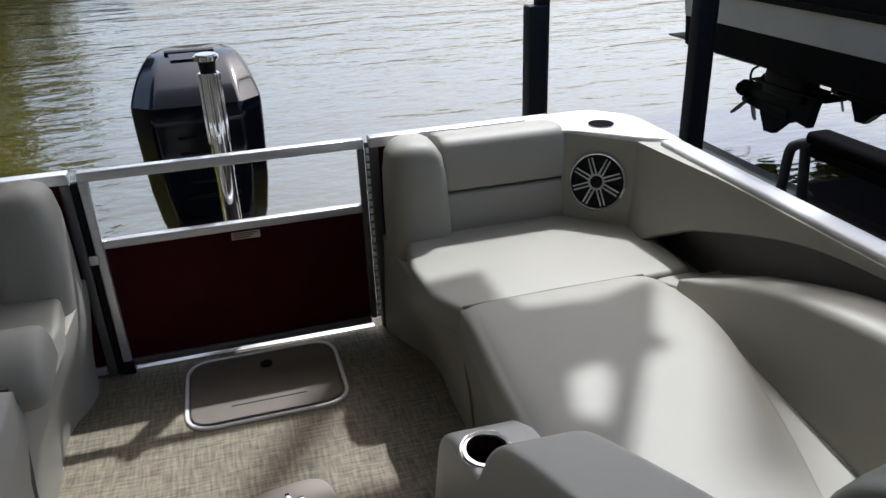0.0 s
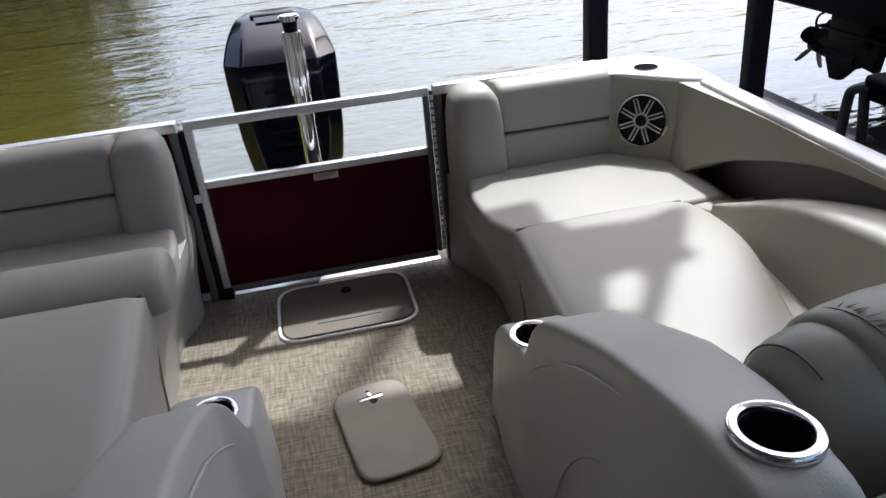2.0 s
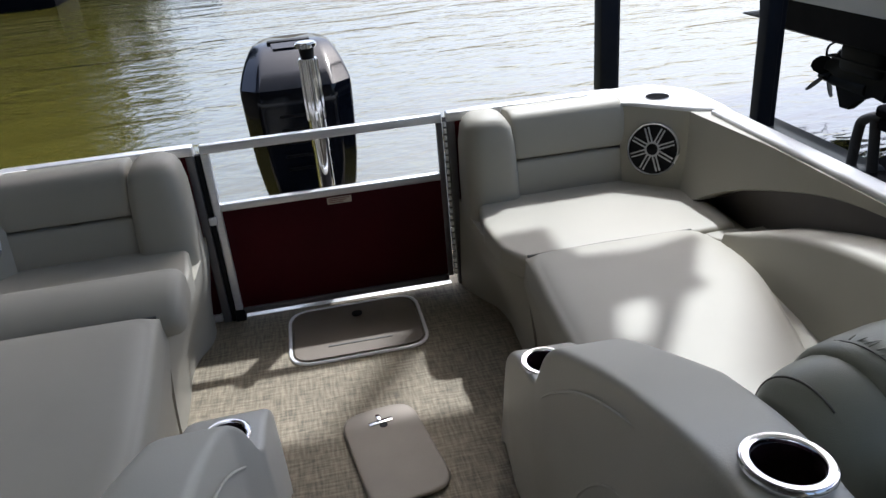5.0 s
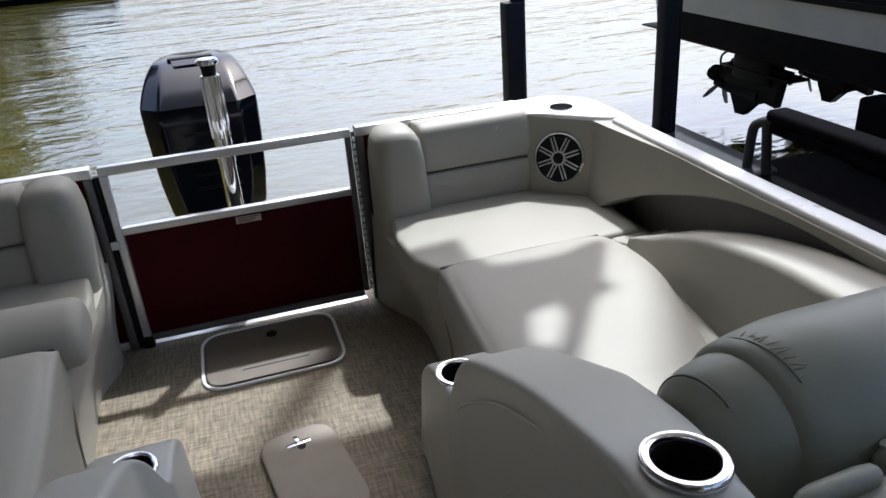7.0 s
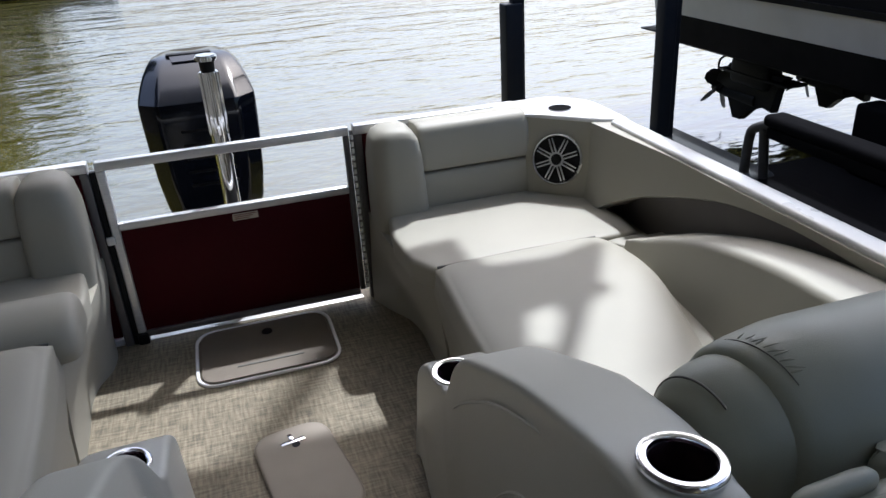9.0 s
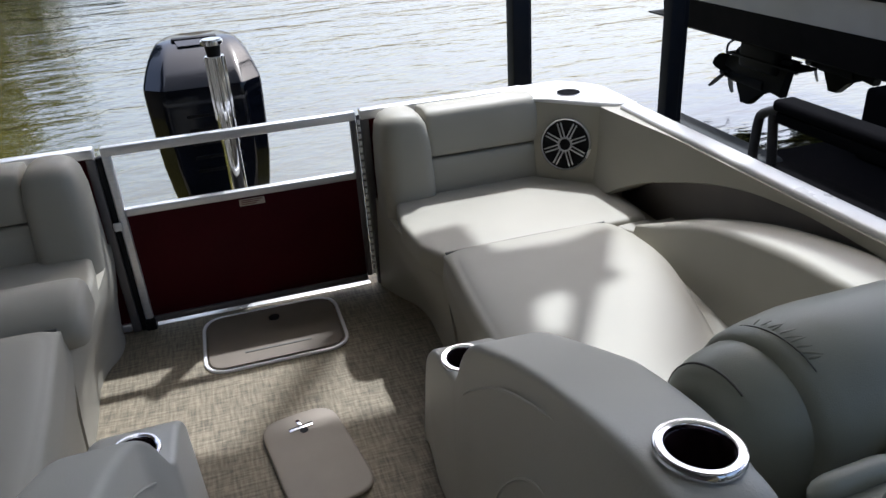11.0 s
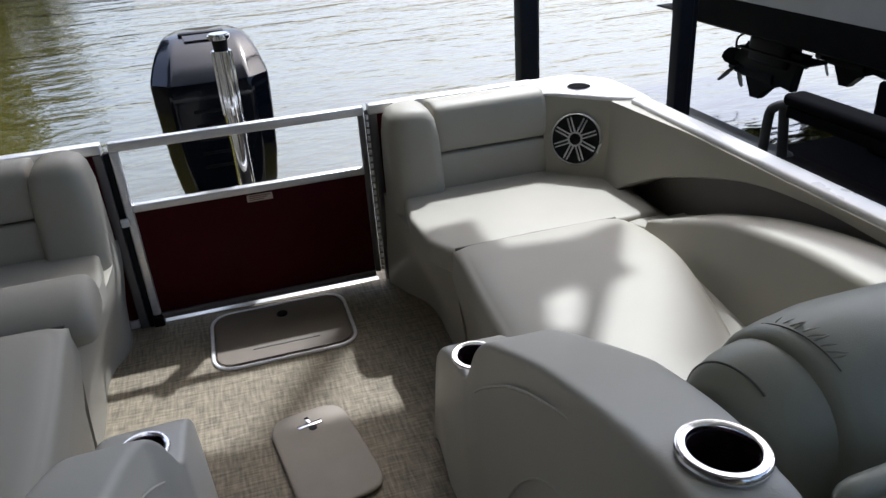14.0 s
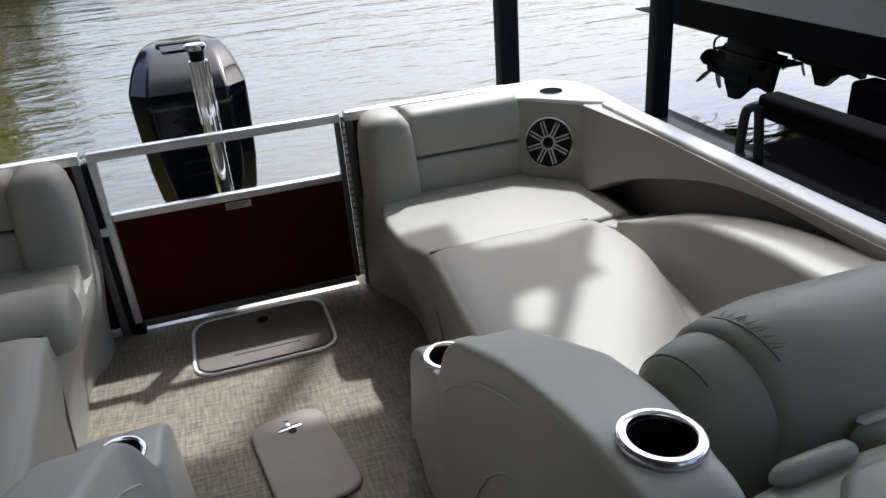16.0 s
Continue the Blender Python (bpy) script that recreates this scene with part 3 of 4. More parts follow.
        for x, g in ((0.886, 0.55), (0.889, 0.74), (0.896, 0.87), (0.908, 0.96), (0.93, 1.0), (1.25, 1.0), (1.60, 1.0), (1.64, 0.95)):
            rings.append([(X(x), -0.60 + (y + 0.60) * g, 0.42 + (z - 0.42) * g) for y, z in prof])
        part("front_bolster", loft(rings), VINYL, seat, "raised padded front edge", sharp=60)
    part("corner_filler", pad(rounded(P([(1.497, -0.704), (1.650, -0.702), (1.630, -0.805), (1.565, -0.797)]), 0.02), 0.36, 0.424, 0.008, 0.0), VINYL, seat)
    piece = (w.x, w.y, w.z)
    mid = (a + (b - (b - a) * 0.107) + (c - (c - d) * 0.107) + d) / 4 + Vector((0, 0, -0.004)) + Vector(piece) * 0.004
    uu = u if side > 0 else -u
    fr = Matrix(((uu.x, 0, w.x, mid.x), (uu.y, 0, w.y, mid.y), (uu.z, 0, w.z, mid.z), (0, 0, 0, 1)))
    vv = w.cross(uu)
    for i in range(3):
        fr[i][1] = vv[i]
    loudspeaker(fr @ Matrix.Diagonal((0.98, 0.98, 1, 1)))
    cup_holder((X(1.612), -0.165, 0.7055), 0.0425, group="corner cup holders", well=False)

    # side wall lining
    wall = thing("side_lining", "padded vinyl side lining over a taupe insert", "wall lining", "side linings")
    part("insert", box(X(1.712), X(1.738), -4.2, -0.40, 0.02, 0.664, 0.004), VINYL_DEEP, wall, "dark taupe insert")
    low = smooth_line([(-0.335, 0.43), (-0.47, 0.425), (-0.56, 0.475), (-0.71, 0.545), (-0.99, 0.628), (-1.22, 0.655), (-1.45, 0.655), (-1.70, 0.640), (-2.3, 0.60)], 5)
    rings = []
    for p in low:
        t = min(max((-0.33 - p.x) / 0.40, 0), 1)
        zb = p.y
        xb = 1.70 - 0.115 * (0.68 - zb) / 0.25 + 0.022 * (1 - t)
        xt = 1.654 + 0.036 * t
        o = [(1.712, zb), (xb + 0.010, zb), (xb, zb + 0.006), (xb + (xt - xb) * 0.5, zb + 0.006 + (0.684 - zb) * 0.5), (xt - 0.004, 0.690), (1.712, 0.692)]
        rings.append([(X(q[0]), p.x, q[1]) for q in o])
    part("upper_panel", loft(rings), VINYL, wall, "smooth vinyl panel with a curved lower edge")

    # lounge
    lounge = thing("chaise_lounge", "stone-coloured vinyl chaise lounge with a grey backrest", "boat seat", "chaise lounges")
    rings = []
    for z, g in ((0.0, 0.0), (0.18, -0.012), (0.36, -0.045), (0.405, -0.040), (0.418, -0.02)):
        rings.append([(X(0.985 + g), -0.716, z), (X(1.735), -0.716, z), (X(1.735), -1.83, z), (X(0.965 + g), -1.83, z)])
    part("lounge_base", loft(rings), VINYL, lounge, "vinyl-covered base")
    curve = smooth_line([(1.472, -0.722), (1.505, -0.83), (1.507, -1.0), (1.452, -1.22), (1.379, -1.443), (1.29, -1.66), (1.22, -1.80)], 3)
    o = [(0.945, -0.722)] + [tuple(q) for q in curve] + [(0.905, -1.80), (0.905, -1.30), (0.918, -1.05)]
    part("lounge_pad", pad(P(o), 0.36, 0.463, 0.020, 0.010), VINYL, lounge, "wide lounge pad with a curved edge")
    # Dark tube laid in the joint for the shade of a deep gap.
    part("piping_and_gap_shade", tube([(X(0.955), -0.7165, 0.446), (X(1.2), -0.7165, 0.449), (X(1.47), -0.7165, 0.446)], 0.005, 8), SEAM, lounge, "dark tube standing in for the shaded joint")
    tops = smooth_line([(-0.77, 0.445), (-0.86, 0.485), (-0.97, 0.535), (-1.20, 0.612), (-1.40, 0.655), (-1.56, 0.672), (-1.70, 0.677), (-1.95, 0.66)], 4)
    rings = []
    for q in tops:
        y, zt = q.x, q.y
        xb = 1.540 - 0.068 * min(max((-0.82 - y) / 0.58, 0), 1.3)
        h = zt - 0.41
        xt = xb + 0.26 * h
        ring2 = rounded([(xb, 0.41), (xt, zt), (1.70, zt - 0.01), (1.708, 0.41)], [0.004, 0.026 * min(1, h / 0.1), 0.03 * min(1, h / 0.1), 0.004], 5)
        rings.append([(X(p.x), y, p.y) for p in ring2])
    part("side_bolster", loft(rings), VINYL, lounge, "curved padded side bolster")

    # backrest roll of the lounge
    rest = part("backrest", box(X(0.985), X(1.69), -2.02, -1.86, 0.0, 0.66, 0.03, 4), VINYL_GREY, lounge, "grey vinyl backrest with gathered stitching")

    def slant(x, y):
        """The end of the roll is cut at a slant in plan."""
        w = min(max(1 - (x - 1.10) / 0.40, 0.0), 1.0)
        return X(x + w * 0.18 * max(-1.858 - y, 0.0))

    def roll_rings(xs, scale=1.0):
        out = []
        for x, s in xs:
            ring = []
            for k in range(28):
                a = 2 * math.pi * k / 28
                y = -1.943 + 0.130 * s * scale * math.cos(a)
                z = 0.757 + 0.135 * s * scale * math.sin(a) - (0.10 if math.sin(a) < -0.2 else 0.0)
                ring.append((slant(x, y), y + 0.03 * (z - 0.762), z))
            out.append(ring)
        return out

    part("head_roll", loft(roll_rings([(1.008, 0.78), (1.014, 0.845), (1.026, 0.885), (1.050, 0.925), (1.080, 0.955), (1.090, 0.968), (1.115, 0.99), (1.15, 1.0), (1.30, 1.0), (1.55, 1.0), (1.66, 0.97), (1.69, 0.88)])), VINYL_GREY, rest)
    part("side_band", loft(roll_rings([(0.930, 0.30), (0.934, 0.52), (0.944, 0.625), (0.952, 0.662), (0.970, 0.72), (0.992, 0.765), (1.010, 0.785), (1.022, 0.78)])), VINYL_GREY, rest)
    seam = [(slant(0.948, -1.943 + 0.0845 * math.cos(a)), -1.943 + 0.0845 * math.cos(a), 0.757 + 0.0878 * math.sin(a)) for a in [radians(6 * k) for k in range(21)]]
    part("piping_and_gap_shade", tube(seam, 0.0018, 6), SEAM, rest)
    for k, (a0, ln) in enumerate(((68, 0.010), (73, 0.014), (78, 0.018), (83, 0.013), (88, 0.019), (93, 0.014), (98, 0.018), (103, 0.012), (108, 0.016), (113, 0.010))):
        rings = []
        for s in (0.0, 0.25, 0.5, 0.75, 1.0):
            a = radians(a0 + (2 + 2 * (k % 3)) * s)
            g = 0.894 + 0.062 * s ** 0.8
            rr = 0.0004 + 0.0019 * math.sin(math.pi * (0.12 + 0.80 * s))
            cx, cy, cz = 1.038 + ln * s, -1.943 + 0.130 * g * math.cos(a), 0.757 + 0.135 * g * math.sin(a)
            rings.append([(slant(cx, cy), cy - rr * math.sin(a) * math.cos(q) + rr * 0.35 * math.cos(a) * math.sin(q), cz + rr * math.cos(a) * math.cos(q) + rr * 0.35 * math.sin(a) * math.sin(q)) for q in [math.pi * j / 4 for j in range(8)]])
        part("gather", loft(rings), VINYL_GREY, rest, "pinched crease beside the stitching")
    stitch = [(slant(1.034, -1.943 + 0.1172 * math.cos(a)), -1.943 + 0.1172 * math.cos(a), 0.757 + 0.1218 * math.sin(a)) for a in [radians(60 + 2.6 * k) for k in range(25)]]
    part("stitch_line", tube(stitch, 0.0010, 6), SEAM, rest)

    # forward-facing seat behind the backrest
    front = thing("forward_seat", "grey vinyl seat behind the lounge backrest", "boat seat", "forward seats")
    o = rounded(P([(0.900, -2.122), (1.02, -2.108), (1.69, -2.10), (1.69, -2.62), (0.900, -2.62)]), 0.04)
    part("seat_cushion", pad(o, 0.66, 0.792, 0.026, 0.004), VINYL_GREY, front)
    part("seat_base", box(X(0.96), X(1.69), -2.60, -2.15, 0.0, 0.658, 0.01), MOULD, front)
    o = rounded(P([(1.035, -2.150), (1.69, -2.128), (1.69, -2.60), (0.985, -2.60), (0.985, -2.20)]), 0.03)
    part("seat_insert", pad(o, 0.78, 0.818, 0.02, 0.006), VINYL_GREY, front, "raised padded insert")
    rings = []
    for s, g in ((0.0, 0.15), (0.006, 0.55), (0.016, 0.85), (0.03, 1.0), (0.10, 1.0), (0.118, 0.85), (0.126, 0.5), (0.130, 0.15)):
        rings.append([(X(0.958 + s), -2.124 + 0.06 * s + 0.016 * g * math.cos(q), 0.797 + 0.016 * g * math.sin(q)) for q in [math.pi * j / 10 for j in range(20)]])
    part("front_roll", loft(rings), VINYL_GREY, front, "short padded roll on the edge")
    o = rounded(P([(1.115, -2.075), (1.20, -2.038), (1.69, -2.035), (1.69, -2.096), (1.15, -2.098)]), 0.02)
    part("edge_pad", pad(o, 0.66, 0.790, 0.022, 0.003), VINYL_GREY, front)

    # arm console
    sh, back, slim = (0.0, 0.0, 0.0) if side > 0 else (0.085, -0.045, 0.035)
    arm = thing("arm_console", "moulded grey armrest console sloping down to the stern", "armrest", "arm consoles beside the lounges")
    line = smooth_line([(-0.985, 0.02, 0.785), (-1.02, 0.14, 0.782), (-1.075, 0.28, 0.776), (-1.125, 0.375, 0.770), (-1.165, 0.420, 0.766), (-1.20, 0.448, 0.766), (-1.25, 0.463, 0.767), (-1.335, 0.470, 0.770), (-1.362, 0.482, 0.773), (-1.382, 0.520, 0.776), (-1.408, 0.570, 0.780), (-1.45, 0.610, 0.785), (-1.53, 0.650, 0.788), (-1.68, 0.716, 0.788), (-1.79, 0.762, 0.782), (-1.90, 0.806, 0.772), (-2.00, 0.842, 0.764), (-2.07, 0.860, 0.759), (-2.13, 0.864, 0.758), (-2.17, 0.858, 0.762), (-2.195, 0.83, 0.772), (-2.20, 0.75, 0.79)], 3)
    if side < 0:
        line = [Vector((p.x - 0.008 * max(0.0, 1 - abs(p.x + 1.39) / 0.14), p.y, p.z - 0.018 - 0.022 * min(max((p.x + 1.45) / 0.10, 0.0), 1.0))) for p in line]
    rings = []
    for p in line:
        y, z, xi = p.x + 0.010, max(p.y, 0.01) * 1.014, p.z - 0.003
        xo = 0.955 - slim - 0.066 * min(max((-1.78 - y) / 0.34, 0), 1)
        rr = min(0.042, z * 0.3)
        sec = rounded([(xi + 0.012, 0.0), (xi, z * 0.6), (xi + 0.006, z), (xo, z - 0.004), (xo, 0.0)], [0.0, 0.02, rr * 0.4, rr, 0.0], 6)
        rings.append([(X(q.x) + sh, y + back, q.y) for q in sec])
    body = part("console_body", loft(rings), MOULD, arm)
    CUPS = (((X(0.820) + sh + (0.010 if side < 0 else 0.0), -1.280 + back - (0.010 if side < 0 else 0.0), 0.4755), 0.050, (3, 0, 0)), ((X(0.832) + sh, -2.090 + back, 0.8785), 0.0495, (-2, 4 if side > 0 else 0, 0)))
    for at, r, tilt in CUPS:
        hole = cyl((0, 0, -0.085), (0, 0, 0.008), r * 0.79, n=36)
        hole.transform(pose(*at, *tilt))
        cut(body, hole)
    xin = X(0.779) + sh + (0.018 if side < 0 else 0.0)
    groove = smooth_line([(-1.200, 0.09), (-1.215, 0.20), (-1.285, 0.335), (-1.375, 0.450), (-1.464, 0.530), (-1.622, 0.640), (-1.80, 0.722), (-1.98, 0.780), (-2.12, 0.795)], 6)
    part("moulded_line", tube([(xin + (0.0025 if side > 0 else -0.0025), p.x + back, p.y) for p in groove], 0.0032, 6), MOULD, arm)
    arc = [(xin + (0.0025 if side > 0 else -0.0025), p.x + back, p.y) for p in smooth_line([(-1.50, 0.12), (-1.529, 0.25), (-1.603, 0.395), (-1.704, 0.510), (-1.80, 0.565), (-1.95, 0.60)], 5)]
    part("moulded_arc", tube(arc, 0.003, 6), MOULD, arm)
    for at, r, tilt in CUPS:
        cup_holder(at, r, tilt, "console cup holders")


build_side(1)
build_side(-1)

# ---- outboard motor and tow pole ----
motor = thing("outboard_motor", "glossy black outboard motor behind the gate", "outboard motor")
# each ring: height, half width, front and back, width of the front face, depth of its side facets
prof = [(0.16, 0.120, 0.44, 0.74, 0.075, 0.06), (0.24, 0.165, 0.402, 0.82, 0.110, 0.06), (0.34, 0.192, 0.380, 0.87, 0.130, 0.065), (0.46, 0.208, 0.368, 0.90, 0.142, 0.07), (0.60, 0.216, 0.364, 0.92, 0.150, 0.07), (0.69, 0.220, 0.364, 0.92, 0.152, 0.07), (0.752, 0.221, 0.366, 0.92, 0.150, 0.07), (0.772, 0.220, 0.372, 0.915, 0.148, 0.07), (0.786, 0.217, 0.396, 0.91, 0.145, 0.07), (0.818, 0.206, 0.455, 0.90, 0.140, 0.065), (0.852, 0.190, 0.515, 0.89, 0.134, 0.055), (0.878, 0.170, 0.582, 0.87, 0.127, 0.045), (0.893, 0.154, 0.630, 0.86, 0.120, 0.04), (0.900, 0.120, 0.675, 0.84, 0.095, 0.03)]
rings = []
for z, hw, y0, y1, fw, fd in prof:
    c = 0.356
    o = rounded([(c - fw, y0), (c + fw, y0), (c + hw, y0 + fd), (c + hw * 0.97, y1 - 0.12), (c + hw * 0.7, y1), (c - hw * 0.7, y1), (c - hw * 0.97, y1 - 0.12), (c - hw, y0 + fd)], 0.036, 5)
    rings.append([(p.x, p.y, z) for p in o])
part("cowl", loft(rings), BLACK, motor, "glossy black faceted cowl", sharp=30)
for k in range(5):
    part("vent_rib", box(0.275, 0.46, 0.360, 0.376, 0.44 + 0.055 * k, 0.452 + 0.055 * k, 0.003), BLACK_MATT, motor)
part("top_grip", box(0.262, 0.44, 0.655, 0.700, 0.884, 0.909, 0.006, 3), BLACK_MATT, motor, "black lift grip")
part("grip_scoop", loft([[(0.285, 0.600, 0.872), (0.415, 0.600, 0.872), (0.425, 0.658, 0.890), (0.275, 0.658, 0.890)], [(0.285, 0.598, 0.890), (0.415, 0.598, 0.890), (0.425, 0.658, 0.9045), (0.275, 0.658, 0.9045)]]), BLACK, motor, "glossy scoop before the grip")
part("midsection", box(0.29, 0.446, 0.45, 0.70, -0.75, 0.17, 0.03, 3), BLACK, motor)
part("bracket", box(0.27, 0.466, 0.345, 0.46, -0.30, 0.20, 0.01), BLACK_MATT, motor)

pole = thing("tow_pole", "polished steel tow pole with a black cap", "pole")
part("pole_tube", cyl((0.416, 0.15, 0.0), (0.416, 0.15, 0.915), 0.0305, n=32), CHROME, pole)
part("collar", cyl((0.416, 0.15, 0.60), (0.416, 0.15, 0.925), 0.0325, n=32, bevel=0.002), CHROME, pole, "fluted upper sleeve")
for k in range(14):
    a = 2 * math.pi * k / 14
    part("flute", cyl((0.416 + 0.0325 * math.cos(a), 0.15 + 0.0325 * math.sin(a), 0.70), (0.416 + 0.0325 * math.cos(a), 0.15 + 0.0325 * math.sin(a), 0.92), 0.0032, n=6), CHROME, pole)
part("neck", cyl((0.416, 0.15, 0.925), (0.416, 0.15, 0.962), 0.024, 0.027, n=24), BLACK_MATT, pole)
part("cap", cyl((0.416, 0.15, 0.962), (0.416, 0.15, 0.982), 0.038, n=28, bevel=0.005), CHROME, pole, "chrome cap")
part("base_flange", cyl((0.416, 0.15, 0.0005), (0.416, 0.15, 0.018), 0.075, n=28, bevel=0.004), CHROME, pole)


# ---- boat lift and neighbour's boat ----
def lift_post(x, y, sleeve_top, wide):
    p = thing("lift_post", "dark steel boat-lift guide post in the water", "lift post", "boat-lift posts")
    part("sleeve", box(x - wide / 2, x + wide / 2, y - wide / 2, y + wide / 2, -0.36, sleeve_top, 0.012, 3), POST, p)
    part("inner_pipe", box(x + 0.0, x + 0.095, y - 0.0475, y + 0.0475, -2.2, 6.8, 0.01, 3), POST, p)
    part("base_collar", box(x - wide / 2 + 0.03, x + wide / 2 - 0.03, y - wide / 2 + 0.03, y + wide / 2 - 0.03, -0.42, -0.355, 0.01), POST, p)
    return p


lift_post(3.65, 2.30, 0.70, 0.112)
lift_post(2.73, 3.02, 0.62, 0.145)

fl = thing("lift_float", "grey floating tank of a boat lift", "float")
part("tank", box(3.05, 3.90, 1.25, 2.52, -0.72, -0.375, 0.05, 4), FLOAT, fl)
# The grey tank carried forward, its shade put into the black colour.
part("forward_tank", box(3.05, 3.90, -3.0, 1.246, -0.72, -0.378, 0.05, 4), CARPET, fl, "forward tank, blackened for shade")
part("tread_strip", box(3.25, 3.62, 1.32, 2.40, -0.3748, -0.368, 0.003), FLOAT, fl)
for y in (2.25, 1.5):
    part("cleat", box(3.10, 3.14, y - 0.09, y + 0.09, -0.3748, -0.345, 0.008), GALV, fl)


bunk = thing("lift_bunk", "carpeted boat-lift bunk on galvanised legs", "lift bunk")
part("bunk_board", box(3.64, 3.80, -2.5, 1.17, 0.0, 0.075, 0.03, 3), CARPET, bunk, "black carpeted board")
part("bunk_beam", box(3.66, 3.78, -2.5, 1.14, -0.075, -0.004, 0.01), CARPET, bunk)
for y in (1.10, -0.6, -2.2):
    part("leg", tube(smooth_line([(3.72, y + 0.06, 0.0), (3.71, y + 0.20, -0.06), (3.71, y + 0.245, -0.13), (3.71, y + 0.262, -0.375)], 4), 0.032, 12), GALV, bunk)
    part("leg", cyl((3.72, y + 0.13, -0.04), (3.74, y + 0.11, -0.375), 0.032, n=14), GALV, bunk)
tank = thing("lift_platform", "submerged lift platform under the boat, blackened for shade", "float")
# Black here also stands for the shade beneath the boat.
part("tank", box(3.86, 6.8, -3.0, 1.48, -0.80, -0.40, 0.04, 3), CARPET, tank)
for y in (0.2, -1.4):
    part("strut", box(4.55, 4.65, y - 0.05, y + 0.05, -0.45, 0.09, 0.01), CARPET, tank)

# Inner bunk and tank get the same shade-black colour.
part("far_bunk", box(4.70, 4.95, -3.0, 1.30, -0.45, -0.04, 0.03, 3), CARPET, tank, "carpeted inner bunk, blackened for shade")
part("winch_box", box(4.30, 4.50, -1.0, 1.12, -0.398, 0.07, 0.03, 3), CARPET, tank, "lift tank, blackened for shade")

boat = thing("motor_boat", "white motor boat with a dark bottom on a lift", "boat")
KX, SY = 5.20, 3.60


def hull_rings(pts):
    out = []
    for y, g, up in ((SY, 1.0, 0.0), (1.0, 1.0, 0.0), (-1.5, 0.97, 0.02), (-3.2, 0.80, 0.10), (-4.6, 0.45, 0.28), (-5.4, 0.06, 0.50)):
        out.append([(KX + (x - KX) * g, y, z + up) for x, z in pts])
    return out


bottom = [(KX, -0.03), (4.44, 0.085), (4.40, 0.11), (4.38, 0.345), (6.02, 0.345), (6.00, 0.11), (5.96, 0.085)]
part("hull_bottom", loft(hull_rings(bottom)), HULL_DARK, boat, "dark bottom of the hull")
sides = [(4.377, 0.348), (4.34, 0.575), (6.06, 0.575), (6.023, 0.348)]
part("hull_side", loft(hull_rings(sides)), HULL_WHITE, boat, "white hull side")
part("rub_rail", loft(hull_rings([(4.325, 0.577), (4.325, 0.62), (6.075, 0.62), (6.075, 0.577)])), BLACK_MATT, boat, "black rub rail")
part("upper_hull", loft(hull_rings([(4.35, 0.622), (4.42, 1.35), (5.98, 1.35), (6.05, 0.622)])), HULL_DARK, boat, "dark upper hull")
part("swim_platform", box(4.36, 6.04, SY + 0.01, SY + 0.95, 0.47, 0.53, 0.02, 3), HULL_WHITE, boat, "white swim platform")
part("trim_tab", box(4.42, 4.75, SY + 0.01, SY + 0.30, 0.13, 0.145, 0.003), GALV, boat)
part("keel_strip", box(KX - 0.03, KX + 0.03, -3.0, SY - 0.05, -0.07, -0.025, 0.01), HULL_DARK, boat)


def drive(x, y0):
    """A stern drive whose propeller turns at y0."""
    d = part("stern_drive", box(x - 0.09, x + 0.09, y0 - 0.70, y0 - 0.22, -0.14, 0.10, 0.05, 3), DRIVE, boat, "black stern drive")
    d.location.z = -0.06
    leg = [(-0.86, 0.06), (-0.16, 0.06), (-0.08, -0.04), (0.0, -0.08), (0.0, -0.13), (-0.16, -0.15), (-0.20, -0.27), (-0.26, -0.40), (-0.36, -0.395), (-0.46, -0.28), (-0.62, -0.215), (-0.74, -0.25), (-0.76, -0.06)]
    part("leg", prism([(y0 + y, z - 0.05) for y, z in leg], x - 0.04, x + 0.04, 0.012, 2), DRIVE, d)
    part("gear_case", cyl((x, y0 - 0.55, -0.25), (x, y0 - 0.08, -0.25), 0.062, 0.05, n=18, bevel=0.02), DRIVE, d)
    part("vent_plate", box(x - 0.10, x + 0.10, y0 - 0.95, y0 - 0.10, -0.05, -0.03, 0.006), DRIVE, d)
    part("prop_hub", cyl((x, y0 - 0.08, -0.25), (x, y0 + 0.07, -0.25), 0.045, 0.032, n=16), DRIVE, d)
    for k in range(4):
        a = radians(25 + 90 * k)
        rings = []
        for s, wd in ((0.03, 0.04), (0.08, 0.085), (0.13, 0.095), (0.175, 0.065), (0.20, 0.015)):
            c = Vector((x + s * math.cos(a), y0, -0.25 + s * math.sin(a)))
            t = Vector((-math.sin(a) * 0.70, 0.71, math.cos(a) * 0.70))
            n = Vector((-math.sin(a) * 0.71, -0.70, math.cos(a) * 0.71)) * 0.007
            rings.append([tuple(c - t * wd), tuple(c + n), tuple(c + t * wd), tuple(c - n)])
        part("prop_blade", loft(rings), DRIVE, d)
    part("hose", tube(smooth_line([(x, y0 - 0.08, 0.06), (x, y0 + 0.02, 0.0), (x, y0 + 0.03, -0.09), (x, y0 - 0.04, -0.16)], 5), 0.010, 8), BLACK_MATT, d)


drive(4.75, 3.08)
drive(5.60, 3.0)



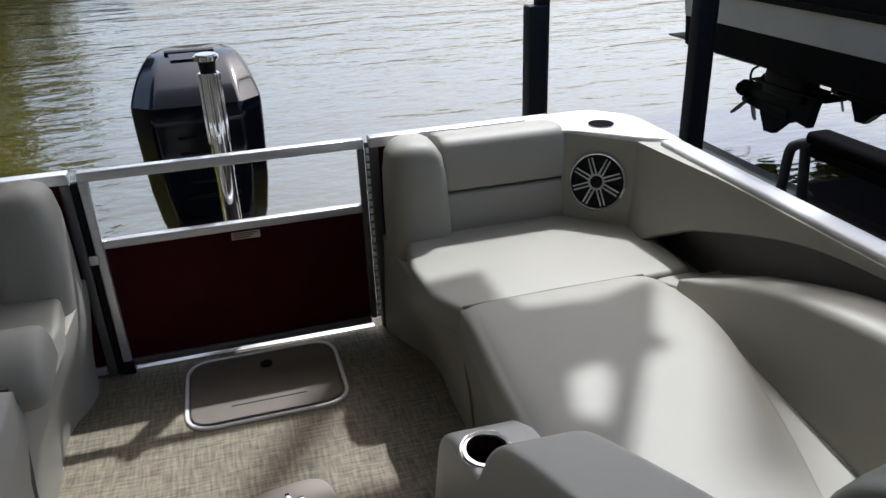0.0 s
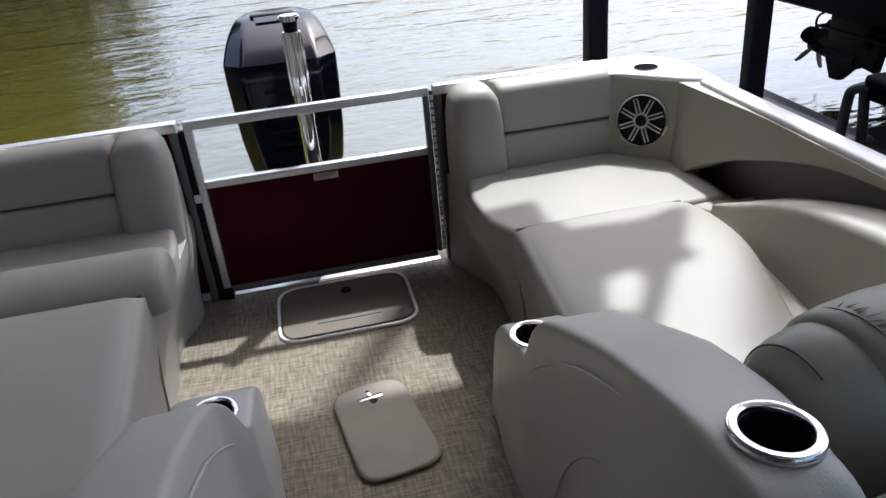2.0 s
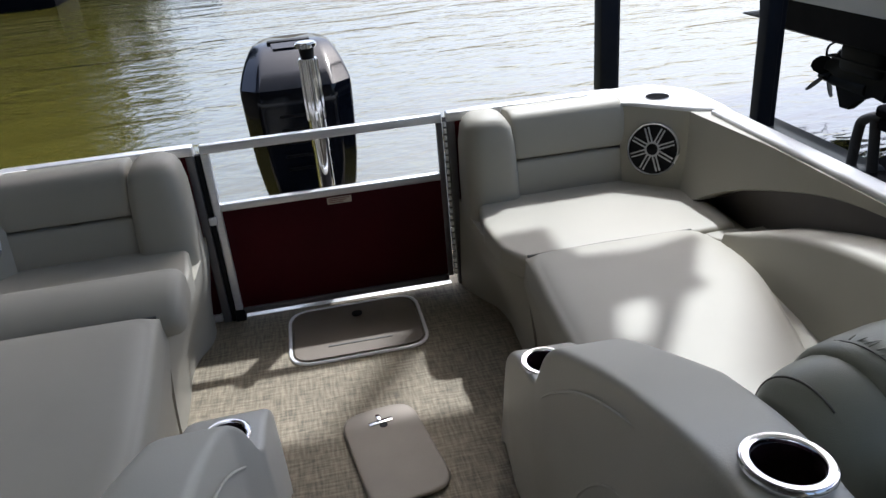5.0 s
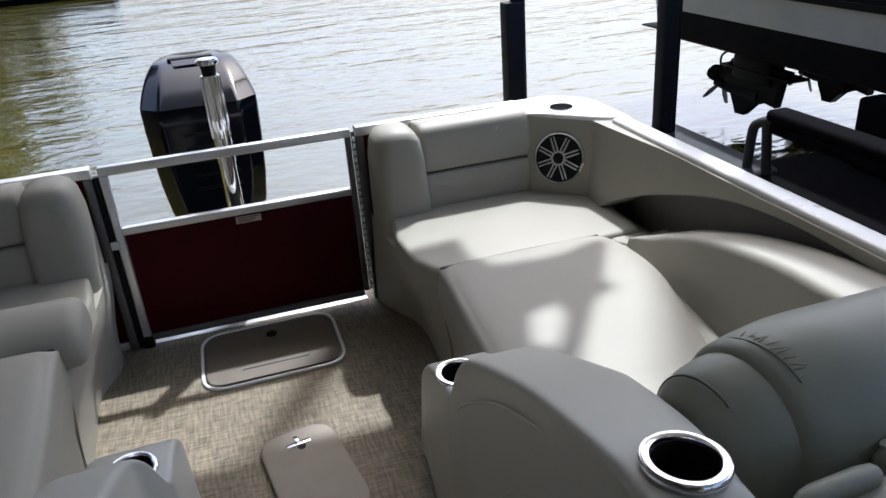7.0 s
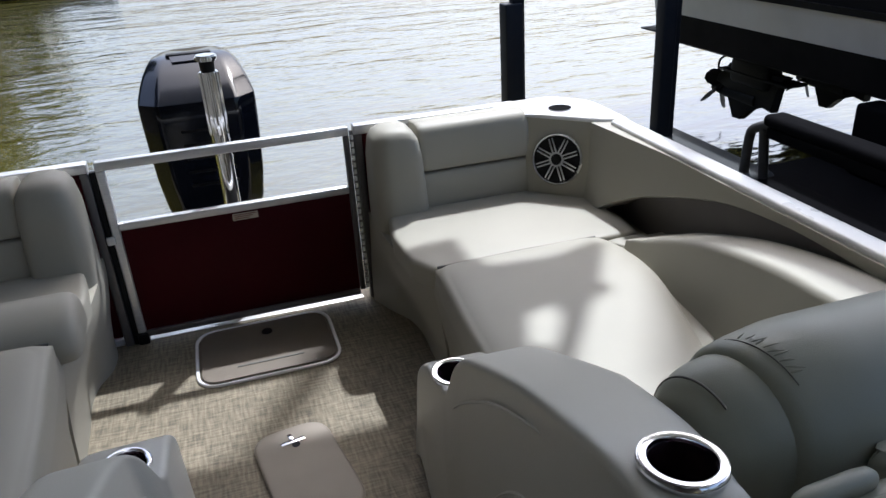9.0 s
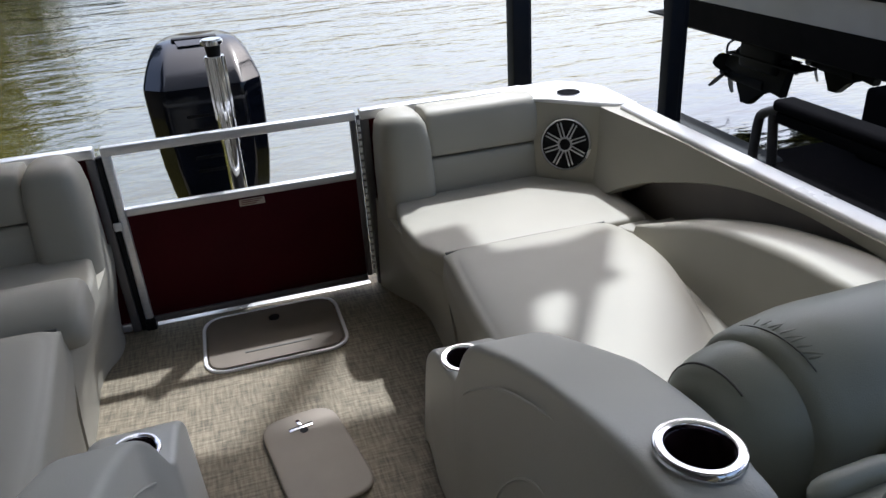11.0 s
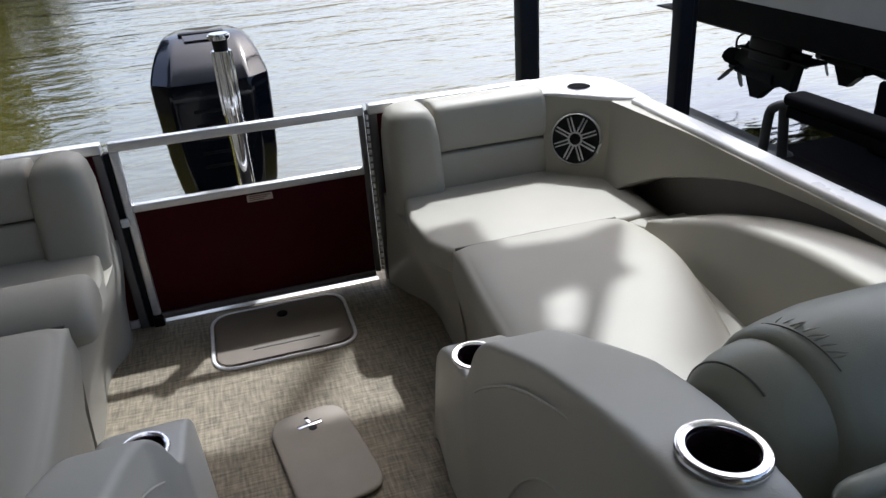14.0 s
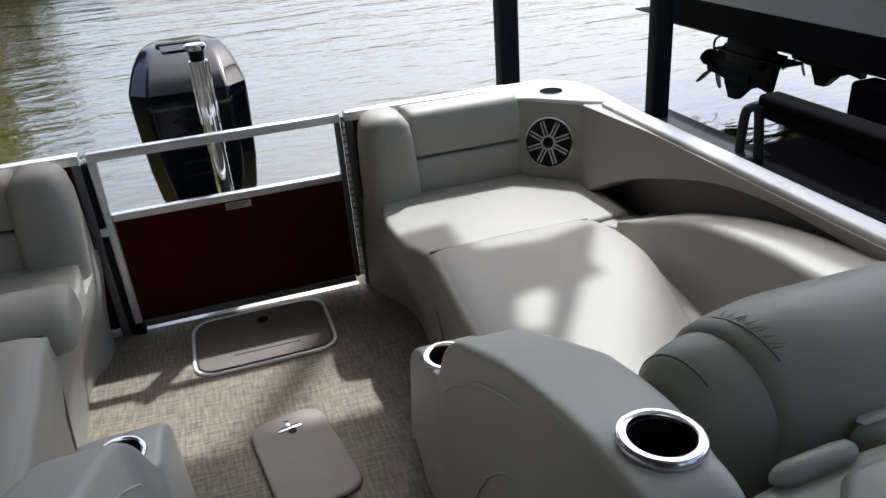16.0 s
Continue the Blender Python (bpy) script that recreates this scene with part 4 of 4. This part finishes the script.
# ---- far docks ----
def dock(x0, x1, y0, y1, top, label):
    d = thing("floating_dock", label, "dock", "far docks")
    part("dock_frame", box(x0, x1, y0, y1, -0.75, top - 0.045, 0.02), CARPET, d)
    part("fascia", box(x0 - 0.02, x1 + 0.02, y0 - 0.05, y0 - 0.004, top - 0.36, top - 0.046, 0.01), SHED, d, "grey timber edge board")
    n = int((x1 - x0) / 0.16)
    bm0 = box(-0.072, 0.072, y0 - 0.06, y1 + 0.05, top - 0.042, top, 0.004, 1)
    first = part("plank", bm0, WOOD, d)
    first.location.x = x0 + 0.08
    for k in range(1, n):
        o = new("plank", first.data)
        o.parent = d
        o.location.x = x0 + 0.08 + k * 0.16
    return d


dock(-14.5, -5.28, 18.2, 20.4, 0.12, "grey plank floating dock with a pale edge")
dock(-6.6, -1.75, 21.2, 23.0, -0.12, "low grey floating dock section")


# ---- unseen wooded bank, added for its dark reflection ----
def bank_mesh():
    bm = bmesh.new()
    nx, ny = 40, 12
    vs = []
    for j in range(ny):
        for i in range(nx):
            x = -75 + i * 70 / (nx - 1)
            y = 28 + j * 3.0 + 1.2 * math.sin(x * 0.3)
            z = -0.9 + 0.28 * j + 0.25 * noise.noise(Vector((x * 0.3, y * 0.3, 0)))
            edge = max(0.0, (x + 11) / 6)
            vs.append(bm.verts.new((x, y, z - 1.6 * edge)))
    for j in range(ny - 1):
        for i in range(nx - 1):
            a = j * nx + i
            bm.faces.new((vs[a], vs[a + 1], vs[a + nx + 1], vs[a + nx]))
    return bm


tagged(part("ground", bank_mesh(), SOIL), "unseen sloping soil bank added under the reflected trees", "ground", kind="structure")


def tree(x, y, h, seed):
    rnd = random.Random(seed)
    t = thing("tree", "tall leafy green tree, unseen, added to darken the water's reflection", "tree", "trees on the bank")
    trunk = smooth_line([(0, 0, -0.6), (0.1, 0, h * 0.25), (-0.15, 0.1, h * 0.5), (0.1, 0, h * 0.85)], 4)
    rings = []
    for i, p in enumerate(trunk):
        r = 0.30 * (1 - 0.85 * i / (len(trunk) - 1))
        rings.append([(p.x + r * math.cos(2 * math.pi * k / 9), p.y + r * math.sin(2 * math.pi * k / 9), p.z) for k in range(9)])
    part("trunk", loft(rings), BARK, t)
    ends = []
    for k in range(9):
        z0 = h * (0.03 + 0.09 * k)
        a = k * 2.4 + rnd.random()
        ln = h * 0.26 * (1 - 0.05 * k)
        e = Vector((math.cos(a) * ln, math.sin(a) * ln, z0 + h * 0.12))
        part("limb", cyl((0, 0, z0), e, 0.09, 0.02, n=7), BARK, t)
        ends += [e, e * 0.6 + Vector((0, 0, z0 * 0.4))]
    ends.append(Vector((0, 0, h * 0.92)))
    verts, faces = [], []
    for c in ends:
        for _ in range(420):
            d = Vector((rnd.gauss(0, 1), rnd.gauss(0, 1), rnd.gauss(0, 0.75)))
            p = c + d.normalized() * (h * 0.13 * rnd.random() ** 0.5)
            s = 0.42 + 0.34 * rnd.random()
            q = Euler((rnd.random() * 6.3, rnd.random() * 6.3, rnd.random() * 6.3)).to_matrix()
            b = len(verts)
            for w in ((-s, 0, 0), (0, -s * 0.5, 0.04), (s, 0, 0), (0, s * 0.5, 0.04)):
                verts.append(tuple(p + q @ Vector(w)))
            faces.append((b, b + 1, b + 2, b + 3))
    me = bpy.data.meshes.new("crown")
    me.from_pydata(verts, [], faces)
    me.materials.append(LEAF)
    o = new("crown", me)
    o.parent = t
    t.location = (x, y, 0)
    return t


# Row of out-of-view trees, placed where the water mirrors something dark.
rt = random.Random(4)
for k in range(28):
    tree(-13.8 - k * 1.7 - rt.random() * 0.8, 32 + rt.random() * 3 + (k % 2) * 3, 25 + rt.random() * 5, k)
